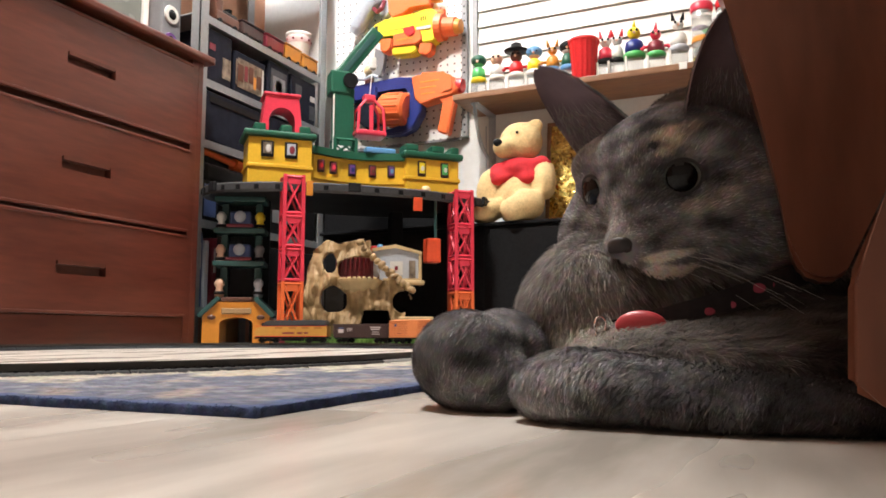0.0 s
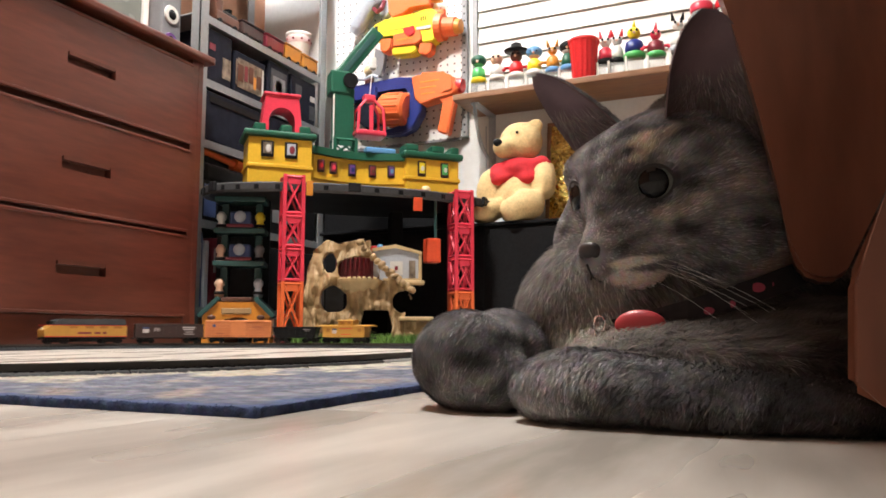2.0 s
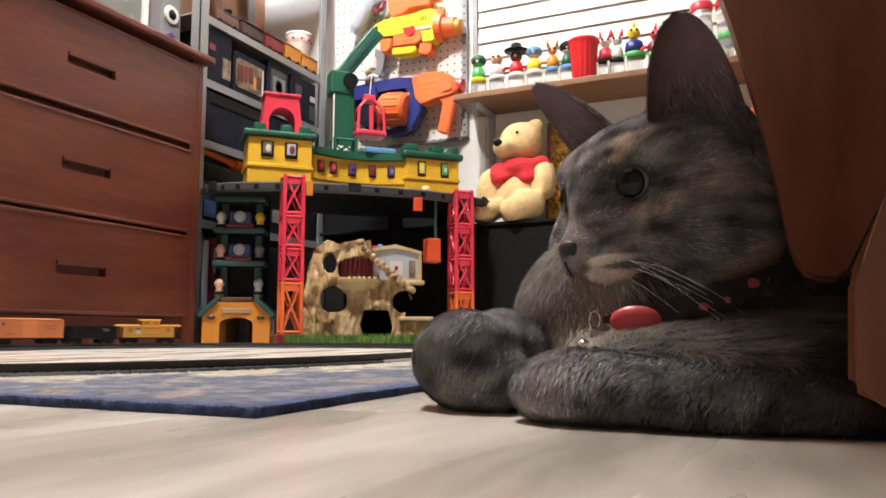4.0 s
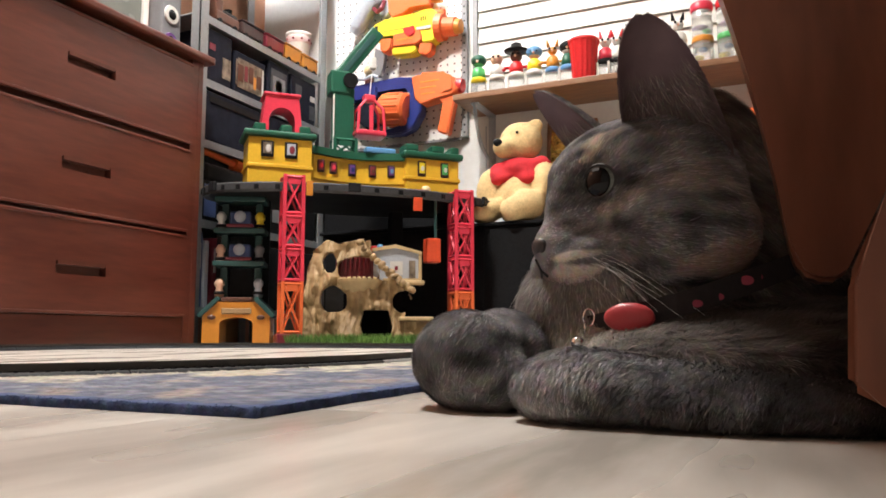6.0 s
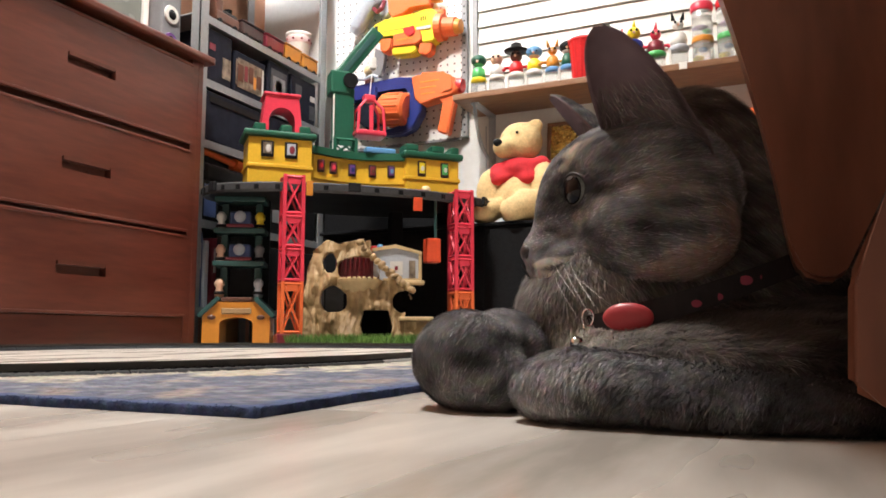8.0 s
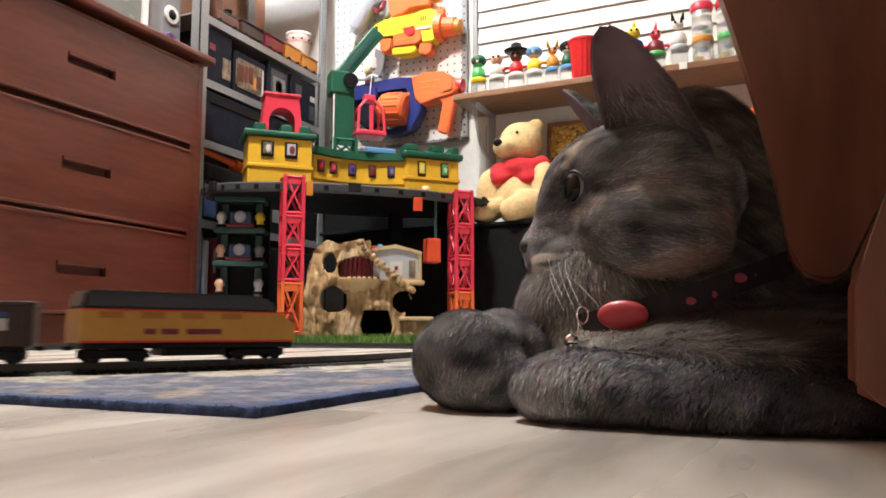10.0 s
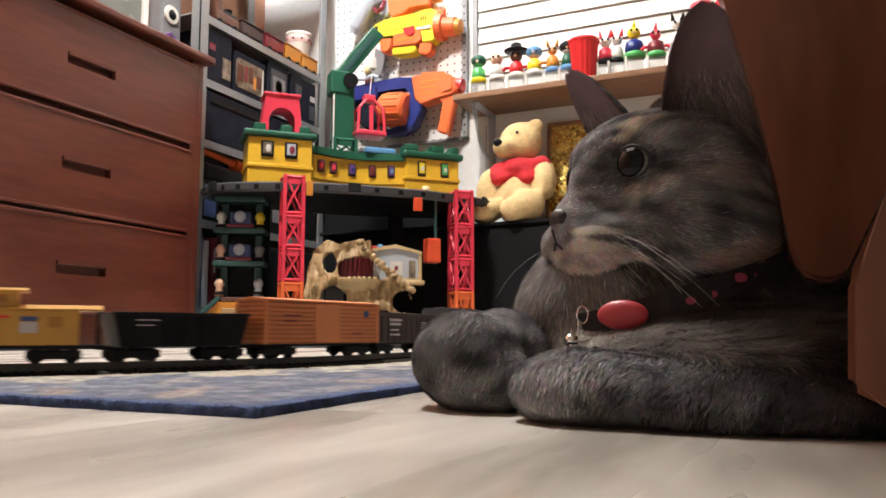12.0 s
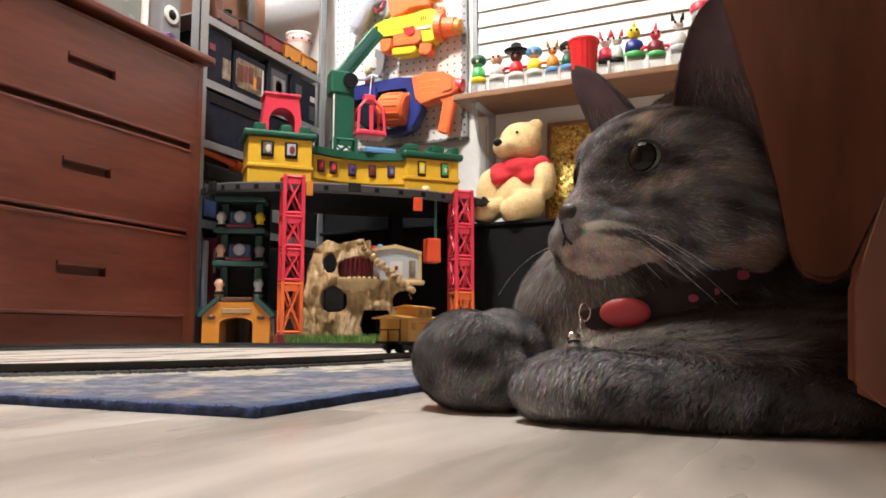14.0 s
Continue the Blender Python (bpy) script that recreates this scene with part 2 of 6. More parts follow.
# ---------- dresser ----------
def dresser():
    d = thing("dresser", "reddish-brown three-drawer wooden dresser with recessed slot handles", "dresser", pose(-1.353, 0, 0))
    y0, y1, top = 0.80, 1.493, 0.735
    part("side_panel", boxes((-0.39, -0.0005, y1 - 0.02, y1, 0, top), bevel=0.002), "cherry", d)
    part("side_panel", boxes((-0.39, -0.0005, y0, y0 + 0.02, 0, top), bevel=0.002), "cherry", d)
    part("back_panel", boxes((-0.39, -0.38, y0 + 0.02, y1 - 0.02, 0, top)), "cherry", d)
    part("top", boxes((-0.395, 0.022, y0 - 0.02, y1 + 0.020, top, top + 0.020), bevel=0.005), "cherry", d, "worn wooden top with a rounded edge")
    part("plinth", boxes((-0.37, -0.004, y0 + 0.02, y1 - 0.02, 0.006, 0.070), bevel=0.002), "cherry", d)
    for y in (y0 + 0.02, y1 - 0.042):
        part("face_post", boxes((-0.02, 0.0, y, y + 0.022, 0.0, top), bevel=0.0015), "cherry", d)
    # Solid fill whose darker colour stands in for shade between the drawers.
    part("inner_shadow", boxes((-0.37, -0.022, y0 + 0.02, y1 - 0.02, 0.07, top)), "cherry_dark", d, "darker cherry fill that paints shade in the drawer gaps")
    for z0, z1, hz in ((0.515, 0.712, 0.612), (0.290, 0.486, 0.386), (0.078, 0.268, 0.167)):
        ya, yb = y0 + 0.044, y1 - 0.044
        h0, h1 = 1.078, 1.204
        bm = boxes((-0.018, 0.006, ya, yb, hz + 0.013, z1), (-0.018, 0.006, ya, yb, z0, hz - 0.013), (-0.018, 0.006, ya, h0, hz - 0.013, hz + 0.013), (-0.018, 0.006, h1, yb, hz - 0.013, hz + 0.013))
        bmesh.ops.remove_doubles(bm, verts=bm.verts[:], dist=0.0001)
        dr = part("drawer", bm, "cherry", d)
        rim = boxes((0.0, 0.008, ya, yb, z1, z1 + 0.007), (0.0, 0.008, ya, yb, z0 - 0.007, z0), bevel=0.002)
        part("rim", rim, "cherry", dr, "raised worn edge along the drawer")
        part("handle", boxes((-0.017, -0.012, h0, h1, hz - 0.013, hz + 0.013), (-0.012, 0.0075, h0 + 0.003, h1 - 0.003, hz + 0.006, hz + 0.014)), "cherry_dark", dr, "dark recessed slot handle")


dresser()


# ---------- shelving ----------
def shelving():
    s = thing("shelving_unit", "grey steel shelving unit crowded with boxes", "shelving", pose(-1.40, 0, 0))
    for y in (1.540, 2.128):
        for x in (-0.0, -0.315):
            part("upright", boxes((x - 0.003, x, y - 0.017, y + 0.017, 0, 1.85), (x - 0.03, x, y + (0.014 if y > 2 else -0.017), y + (0.017 if y > 2 else -0.014), 0, 1.85)), "steel", s)
    for z in (0.10, 0.335, 0.555, 0.725, 0.905, 1.35, 1.84):
        part("shelf", boxes((-0.315, -0.004, 1.524, 2.144, z - 0.004, z), (-0.006, -0.0015, 1.524, 2.144, z - 0.022, z + 0.0)), "steel", s)


shelving()


# ---------- toy station playset ----------
def slab(bm, plan, z0, z1):
    """A plan outline made solid between two heights."""
    lo = [bm.verts.new((x, y, z0)) for x, y in plan]
    hi = [bm.verts.new((x, y, z1)) for x, y in plan]
    k = len(plan)
    bm.faces.new(lo[::-1])
    bm.faces.new(hi)
    for i in range(k):
        bm.faces.new((lo[i], lo[(i + 1) % k], hi[(i + 1) % k], hi[i]))
    return bm


def oval_plan(cx, cy, rx, ry, n=56):
    return [(cx + rx * math.cos(math.tau * i / n), cy + ry * math.sin(math.tau * i / n)) for i in range(n)]


def lattice(parent, x, y, levels, w, d, colours, name="lattice_tower"):
    """An open tower: four posts, a rail at each level and crossed braces on each face."""
    top = None
    for k, (z0, z1) in enumerate(zip(levels, levels[1:])):
        bm = bmesh.new()
        c = [(x - w / 2, y - d / 2), (x + w / 2, y - d / 2), (x + w / 2, y + d / 2), (x - w / 2, y + d / 2)]
        t = 0.0042
        for px, py in c:
            box(bm, px - t, px + t, py - t, py + t, z0, z1)
        for (ax, ay), (bx, by) in zip(c, c[1:] + c[:1]):
            tube(bm, (ax, ay, z1 - 0.006), (bx, by, z1 - 0.006), 0.0052, n=4)
            tube(bm, (ax, ay, z0 + 0.004), (bx, by, z0 + 0.004), 0.0040, n=4)
            tube(bm, (ax, ay, z0), (bx, by, z1), 0.0030, n=5)
            tube(bm, (bx, by, z0), (ax, ay, z1), 0.0030, n=5)
        box(bm, x - w * 0.30, x + w * 0.30, y - d / 2 - 0.003, y - d / 2 + 0.003, z1 - 0.024, z1 - 0.008)
        part(name, bm, colours[k], parent)


def window(parent, x, y, z, w, h, frame, pane, print_):
    fr = part("window_frame", boxes((x - w / 2, x + w / 2, y - 0.004, y + 0.004, z - h / 2, z + h / 2), bevel=0.003), frame, parent)
    part("picture", boxes((x - w * 0.34, x + w * 0.34, y - 0.0055, y - 0.0035, z - h * 0.33, z + h * 0.38), bevel=0.0008), pane, fr)
    part("print", ball(bmesh.new(), (x + w * 0.06, y - 0.0055, z), w * 0.22, (1, 0.2, 1.5), 8), print_, fr)


def station():
    s = thing("toy_station", "yellow and green plastic toy railway station on raspberry towers", "toy playset", pose(-1.037, 1.837, 0, 0, 0, 45))
    # raised loop of track
    bm = slab(bmesh.new(), oval_plan(-0.038, 0.0, 0.408, 0.165), 0.390, 0.402)
    part("platform", bm, "black", s, "black oval platform")
    bm = bmesh.new()
    n = 64
    rings = []
    for i in range(n):
        a = math.tau * i / n
        rings.append([bm.verts.new((-0.038 + (0.418 + o) * math.cos(a), (0.175 + o) * math.sin(a), z)) for o, z in ((-0.055, 0.402), (0.0, 0.386), (0.004, 0.392), (0.004, 0.408), (-0.002, 0.412), (-0.010, 0.408), (-0.045, 0.408), (-0.055, 0.412))])
    for p, q in zip(rings, rings[1:] + rings[:1]):
        for j in range(8):
            bm.faces.new((p[j], q[j], q[(j + 1) % 8], p[(j + 1) % 8]))
    tr = part("track_loop", bm, "loop", s, "black oval track with a raised edge")
    for k in range(40):
        a = math.tau * k / 40
        part("clip", boxes((-0.006, 0.006, -0.0015, 0.0015, -0.006, 0.006), m=pose(-0.038 + 0.423 * math.cos(a), 0.180 * math.sin(a), 0.398, 0, 0, math.degrees(a) + 90)), "black", tr)
    for a in (200, 262, 322):
        a = math.radians(a)
        part("joint", boxes((-0.016, 0.016, -0.006, 0.004, -0.010, 0.014), bevel=0.002, m=pose(-0.038 + 0.425 * math.cos(a), 0.182 * math.sin(a), 0.400, 0, 0, math.degrees(a) + 90)), "bed", s)
    # towers under the front
    lattice(s, -0.250, -0.150, (0.030, 0.158, 0.243, 0.325, 0.425), 0.046, 0.052, ("orange", "pink", "pink", "pink"))
    part("tower_foot", boxes((-0.285, -0.215, -0.185, -0.115, 0, 0.030), bevel=0.004), "maroon", s)
    lattice(s, 0.212, -0.140, (0.030, 0.145, 0.235, 0.322, 0.420), 0.046, 0.052, ("orange", "pink", "pink", "pink"))
    part("tower_foot", boxes((0.177, 0.247, -0.175, -0.105, 0, 0.030), bevel=0.004), "maroon", s)
    for x, y in ((-0.30, 0.09), (0.10, 0.10), (0.24, 0.06)):
        part("support_post", boxes((x - 0.018, x + 0.018, y - 0.018, y + 0.018, 0, 0.39), bevel=0.002), "cloth_black", s)
    # left block
    b = part("left_block", boxes((-0.350, -0.180, -0.035, 0.075, 0.412, 0.552), bevel=0.003), "yellow", s)
    part("cornice", boxes((-0.354, -0.176, -0.039, 0.078, 0.468, 0.480), bevel=0.003), "yellow", b)
    part("roof", boxes((-0.362, -0.168, -0.047, 0.085, 0.553, 0.570), bevel=0.006), "green", b)
    for x0, x1 in ((-0.335, -0.305), (-0.265, -0.235), (-0.215, -0.185)):
        part("roof_block", boxes((x0, x1, -0.035, 0.02, 0.570, 0.590), bevel=0.003), "green", b)
    for x in (-0.300, -0.237):
        window(b, x, -0.036, 0.520, 0.034, 0.044, "black", "photo" if x < -0.28 else "tank", "lettering_plain" if x < -0.28 else "maroon")
    for x in (-0.325, -0.285, -0.245, -0.205):
        part("arch_opening", boxes((x - 0.009, x + 0.009, -0.0365, -0.030, 0.414, 0.428), bevel=0.002), "black", b)
    # hollow arch on the roof
    outer = [(-0.055, 0.0), (-0.044, 0.098), (0.044, 0.098), (0.055, 0.0)]
    inner = arch(0.070, 0.028, 0.066, 12)
    bm = prism(bmesh.new(), outer[:1] + outer[1:3] + outer[3:] + inner, -0.038, 0.038)
    ar = part("arch_house", bm, "pink", s, "raspberry plastic arch")
    ar.location = (-0.262, 0.008, 0.572)
    part("arch_cap", boxes((-0.050, 0.050, -0.043, 0.043, 0.098, 0.106), bevel=0.003), "pink", ar)
    # curved middle and right block
    def front(off):
        pts = [(-0.180, -0.02 - off)]
        for k in range(13):
            u = k / 12
            pts.append((-0.170 + 0.260 * u, 0.035 * math.sin(math.pi * u) ** 1.0 - 0.012 - off))
        return pts
    plan = front(0) + [(0.09, 0.078), (-0.180, 0.078)]
    mid = part("middle_wall", slab(bmesh.new(), plan, 0.412, 0.522), "yellow", s)
    part("cornice", slab(bmesh.new(), front(0.004) + [(0.09, 0.06), (-0.18, 0.06)], 0.455, 0.465), "yellow", mid)
    part("roof", slab(bmesh.new(), front(0.012) + [(0.09, 0.09), (-0.180, 0.09)], 0.523, 0.543), "green", mid)
    for k, (x, pane, pr) in enumerate(((-0.150, "maroon", "red"), (-0.112, "maroon", "pink"), (-0.055, "purple", "blue"), (0.004, "maroon", "brown"), (0.055, "purple", "sky"))):
        u = (x + 0.170) / 0.260
        window(mid, x, 0.035 * math.sin(math.pi * max(0, min(1, u))) - 0.014, 0.492, 0.022, 0.036, "train_brown", pane, pr)
    r = part("right_block", boxes((0.090, 0.250, -0.035, 0.075, 0.412, 0.530), bevel=0.003), "yellow", s)
    part("cornice", boxes((0.086, 0.254, -0.039, 0.078, 0.466, 0.477), bevel=0.003), "yellow", r)
    part("roof", boxes((0.078, 0.262, -0.047, 0.085, 0.531, 0.550), bevel=0.006), "green", r)
    for x0, x1 in ((0.085, 0.125), (0.165, 0.205), (0.225, 0.250)):
        part("roof_block", boxes((x0, x1, -0.040, 0.02, 0.550, 0.570), bevel=0.004), "green", r)
    for x, m in ((0.135, "lemon"), (0.205, "lime")):
        window(r, x, -0.036, 0.500, 0.024, 0.044, "train_brown", m, "white")
    # crane on the roof
    cr = part("crane_mast", boxes((-0.098, -0.040, 0.060, 0.110, 0.590, 0.745), bevel=0.004), "green", s)
    lattice(s, -0.068, 0.072, (0.543, 0.592), 0.062, 0.05, ("green",), "crane_lattice")
    part("cab", boxes((-0.112, -0.052, 0.055, 0.115, 0.725, 0.795), bevel=0.006), "green", cr)
    part("ladder", boxes((-0.104, -0.100, 0.056, 0.060, 0.55, 0.72)), "white", cr)
    part("winch", tube(bmesh.new(), (-0.055, 0.045, 0.765), (-0.055, 0.120, 0.765), 0.022, n=16), "black", cr)
    bm = boxes((-0.020, 0.185, -0.020, 0.020, -0.020, 0.024), bevel=0.005, m=pose(-0.075, 0.085, 0.785, 0, -54, 0))
    boom = part("boom", bm, "green", s)
    part("boom_groove", boxes((0.01, 0.165, -0.0225, -0.019, -0.006, 0.010), bevel=0.001, m=pose(-0.075, 0.085, 0.785, 0, -54, 0)), "teal", boom)
    tip = (0.028, 0.075, 0.925)
    part("cable", tube(bmesh.new(), tip, (0.004, 0.058, 0.725), 0.0018, n=6), "white", boom)
    part("pulley", boxes((0.006, 0.026, 0.058, 0.074, 0.812, 0.850), bevel=0.004), "white", boom)
    # hanging cage
    cx, cy = 0.002, 0.055
    bm = boxes((cx - 0.046, cx + 0.046, cy - 0.035, cy + 0.035, 0.600, 0.616), bevel=0.005)
    cage = part("cage_floor", bm, "pink", s, "raspberry hanging cage")
    part("cage_top", boxes((cx - 0.018, cx + 0.018, cy - 0.015, cy + 0.015, 0.706, 0.728), bevel=0.005), "pink", cage)
    for sx in (-1, 1):
        for sy in (-1, 1):
            bm = tube(bmesh.new(), (cx + sx * 0.040, cy + sy * 0.030, 0.612), (cx + sx * 0.036, cy + sy * 0.028, 0.682), 0.0045, n=6)
            tube(bm, (cx + sx * 0.036, cy + sy * 0.028, 0.680), (cx + sx * 0.012, cy + sy * 0.010, 0.712), 0.0045, n=6)
            part("cage_bar", bm, "pink", cage)
    part("cage_bar", boxes((cx - 0.006, cx + 0.006, cy - 0.032, cy - 0.026, 0.612, 0.690), bevel=0.002), "pink", cage)
    # small things on the loop
    part("roof_toy", boxes((-0.02, 0.07, 0.0, 0.03, 0.543, 0.560), bevel=0.004), "sky", s)
    part("sign", boxes((-0.222, -0.206, -0.190, -0.184, 0.372, 0.410), bevel=0.001), "amber", s)
    part("hanging_sign", boxes((0.060, 0.084, -0.190, -0.184, 0.350, 0.386), bevel=0.001), "coral", s)
    part("hanging_load", boxes((0.106, 0.146, -0.165, -0.130, 0.218, 0.284), bevel=0.004), "coral", s)
    part("load_cable", tube(bmesh.new(), (0.136, -0.148, 0.284), (0.136, -0.148, 0.392), 0.004, n=6), "teal", s)
    part("buffer", boxes((0.06, 0.13, -0.115, -0.09, 0.411, 0.424), bevel=0.004), "maroon", s)
    part("dome", ball(bmesh.new(), (0.125, -0.10, 0.424), 0.014), "cream", s, smooth=True)


station()


def engine_rack():
    r = thing("toy_engine_rack", "dark green toy rack of engines over an orange tunnel house", "toy playset", pose(-1.300, 1.600, 0, 0, 0, 30))
    house = prism(bmesh.new(), [(-0.085, 0.0), (-0.085, 0.075), (-0.050, 0.112), (0.050, 0.112), (0.085, 0.075), (0.085, 0.0)] + arch(0.084, 0.055, 0.072, 10), -0.05, 0.05)
    h = part("tunnel_house", house, "amber", r)
    bm = bmesh.new()
    for sx in (-1, 1):
        m = pose(sx * 0.070, 0, 0.098, 0, sx * 45, 0)
        box(bm, -0.034, 0.034, -0.058, 0.058, -0.006, 0.006, bevel=0.002, m=m)
    part("roof", bm, "teal", h)
    part("roof_ridge", boxes((-0.040, 0.040, -0.052, 0.052, 0.112, 0.124), bevel=0.003), "brown", h)
    for sx in (-1, 1):
        part("lamp", ball(bmesh.new(), (sx * 0.062, -0.052, 0.072), 0.008, (1.4, 0.6, 0.8), 10), "brown", h)
    part("name_plate", boxes((-0.038, 0.038, -0.054, -0.049, 0.080, 0.096), bevel=0.003), "photo_sign", h)
    for sx in (-1, 1):
        part("post", boxes((sx * 0.044 - 0.009, sx * 0.044 + 0.009, 0.0, 0.02, 0.118, 0.385), bevel=0.002), "teal", r)
    for z in (0.205, 0.292, 0.375):
        part("deck", boxes((-0.066, 0.066, -0.045, 0.05, z, z + 0.014), bevel=0.003), "teal", r)
    for z in (0.219, 0.306):
        e = part("toy_engine", boxes((-0.028, 0.028, -0.035, 0.04, z + 0.006, z + 0.045), bevel=0.006), "train_blue", r)
        part("face", ball(bmesh.new(), (0, -0.036, z + 0.030), 0.0155, (1, 0.5, 1), 16), "tank", e, smooth=True)
        part("bumper", boxes((-0.034, 0.034, -0.043, -0.035, z + 0.001, z + 0.010), bevel=0.002), "maroon", e)
        part("funnel", tube(bmesh.new(), (0, -0.02, z + 0.04), (0, -0.02, z + 0.058), 0.007), "black", e)
    for z, ca, cb in ((0.148, "skin", "tank"), (0.237, "skin", "grey"), (0.324, "lettering_plain", "lemon")):
        for sx, c in ((-1, ca), (1, cb)):
            f = part("toy_figure", lathe(bmesh.new(), [(0.011, z - 0.024), (0.013, z - 0.012), (0.008, z), (0.013, z + 0.008), (0.013, z + 0.016), (0.006, z + 0.026)], 14, pose(sx * 0.050, -0.022, 0)), c, r, smooth=True)
            part("band", lathe(bmesh.new(), [(0.0135, z - 0.016), (0.0138, z - 0.012), (0.0130, z - 0.008)], 14, pose(sx * 0.050, -0.022, 0)), "lettering_plain" if c == "pink" else "black", f, smooth=True)
    part("back_panel", boxes((-0.07, 0.07, 0.03, 0.036, 0.11, 0.39)), "black", r)




def canyon():
    c = thing("toy_canyon", "tan plastic toy rock canyon with a cave mouth and arches", "toy playset", pose(-0.962, 1.640, 0, 0, 0, 28))

    def wob(u, z, k):
        return noise.noise(Vector((u * k, 2.5, z * k)))

    def round_hole(cx, cz, rx, rz):
        return lambda u, z: ((u - cx) / rx) ** 2 + ((z - cz) / rz) ** 2 < 1 + 0.5 * wob(u, z, 34)
    holes = [round_hole(-0.071, 0.208, 0.017, 0.027), round_hole(-0.060, 0.115, 0.031, 0.036), round_hole(0.000, 0.190, 0.052, 0.034),
             lambda u, z: abs(u - 0.043) < 0.036 - 0.010 * wob(u, z, 30) - 0.1 * max(0, z - 0.05) and z < 0.088, round_hole(0.108, 0.112, 0.021, 0.030), lambda u, z: u > 0.030 and z > 0.238 - (u - 0.028) * 1.12 + 0.006 * wob(u, z, 60)]
    nx, nz, st = 152, 136, 0.002

    def solid(u, z):
        top = 0.262 - 0.030 * max(0, -0.085 - u) / 0.05 + 0.009 * wob(u, 0.3, 38)
        left = -0.138 + 0.022 * (z / 0.26) ** 2 + 0.008 * wob(0.2, z, 30)
        right = 0.150 - 0.034 * abs(math.sin(z * 22)) * (z > 0.06) + 0.004 * wob(0.5, z, 60)
        return left < u < right and z < top and not any(h(u, z) for h in holes)
    bm = bmesh.new()
    g = {}
    for i in range(nx + 1):
        for j in range(nz + 1):
            u, z = -0.152 + i * st, j * st
            q = Vector((u * 20, 5, z * 9))
            d = -0.032 + 0.030 * noise.noise(q) - 0.016 * abs(noise.noise(q * 2.3)) + 0.0050 * noise.noise(q * 5) + 0.0020 * noise.noise(q * 11) + 0.03 * z / 0.27
            g[i, j] = (u + 0.002 * noise.noise(q * 3), d, z)
    made = {}
    for i in range(nx):
        for j in range(nz):
            if solid(-0.152 + (i + 0.5) * st, (j + 0.5) * st):
                q = []
                for k in ((i, j), (i + 1, j), (i + 1, j + 1), (i, j + 1)):
                    if k not in made:
                        made[k] = bm.verts.new(g[k])
                    q.append(made[k])
                bm.faces.new(q)
    for _ in range(2):
        bmesh.ops.smooth_vert(bm, verts=[v for v in bm.verts if v.is_boundary and v.co.z > 0.003], factor=0.5, use_axis_x=True, use_axis_y=True, use_axis_z=True)
    rim = bmesh.ops.extrude_edge_only(bm, edges=[e for e in bm.edges if e.is_boundary])
    for v in rim["geom"]:
        if isinstance(v, bmesh.types.BMVert):
            v.co.y += 0.045
    part("rock_face", bm, "rock", c, smooth=True)
    rr = random.Random(21)
    for k in range(13):
        t = k / 12
        u, z = 0.004 + 0.128 * t, 0.256 - 0.118 * t ** 0.85
        bm = bmesh.new()
        bmesh.ops.create_icosphere(bm, subdivisions=2, radius=1, matrix=pose(u, -0.028 + rr.uniform(-0.006, 0.004), z, rr.uniform(0, 90), rr.uniform(0, 90), 0) @ Matrix.Diagonal((rr.uniform(0.007, 0.011), rr.uniform(0.010, 0.016), rr.uniform(0.007, 0.010), 1)))
        for v in bm.verts:
            v.co += v.normal * 0.003 * noise.noise(v.co * 120)
        part("ridge_stone", bm, "rock", c, smooth=True)
    part("red_roof", boxes((0.012, 0.075, 0.022, 0.050, 0.236, 0.254), bevel=0.003), "red", c)
    part("blue_lamp", ball(bmesh.new(), (0.052, 0.016, 0.252), 0.007, (1.2, 0.8, 0.8), 10), "sky", c, smooth=True)
    part("cave_back", boxes((-0.060, 0.062, 0.020, 0.026, 0.150, 0.235)), "maroon", c, "dark red cave")
    tr = random.Random(9)
    for k in range(9):
        x = -0.046 + 0.0115 * k
        part("stalactite", tube(bmesh.new(), (x, 0.012, 0.222 - 0.08 * abs(x)), (x, 0.008, 0.182 + tr.uniform(-0.012, 0.01)), 0.006, 0.0015, 7), "maroon", c)
    part("ledge", lathe(bmesh.new(), [(0.030, 0.128), (0.045, 0.140), (0.058, 0.158), (0.060, 0.164), (0.030, 0.166)], 22, pose(0, 0.0, 0) @ Matrix.Diagonal((1, 0.85, 1, 1))), "rock_pale", c, smooth=False)
    for k in range(7):
        part("ledge_tooth", boxes((-0.040 + 0.0125 * k, -0.030 + 0.0125 * k, -0.046 + 0.0018 * (k - 3) ** 2, -0.036 + 0.0018 * (k - 3) ** 2, 0.152, 0.170), bevel=0.003), "rock_pale", c)
    # house wall on the rock
    hs = part("house_wall", prism(bmesh.new(), [(0.036, 0.163), (0.154, 0.163), (0.154, 0.232), (0.092, 0.246), (0.036, 0.238)], 0.0, 0.02), "tank", c, "pale grey painted house wall")
    part("eave", prism(bmesh.new(), [(0.032, 0.236), (0.092, 0.246), (0.158, 0.230), (0.158, 0.237), (0.092, 0.255), (0.032, 0.244)], -0.006, 0.026), "rock_pale", hs)
    part("picture", boxes((0.078, 0.110, -0.002, 0.001, 0.178, 0.212)), "lettering_plain", hs)
    part("picture_mark", boxes((0.090, 0.098, -0.003, -0.001, 0.190, 0.200)), "maroon", hs)
    part("door_panel", boxes((0.126, 0.142, -0.002, 0.001, 0.168, 0.214)), "photo", hs)
    part("corner_post", boxes((0.150, 0.158, -0.004, 0.022, 0.163, 0.232), bevel=0.002), "rock_pale", hs)
    part("sill", boxes((0.060, 0.154, -0.004, 0.001, 0.163, 0.169), bevel=0.001), "rock_pale", hs)
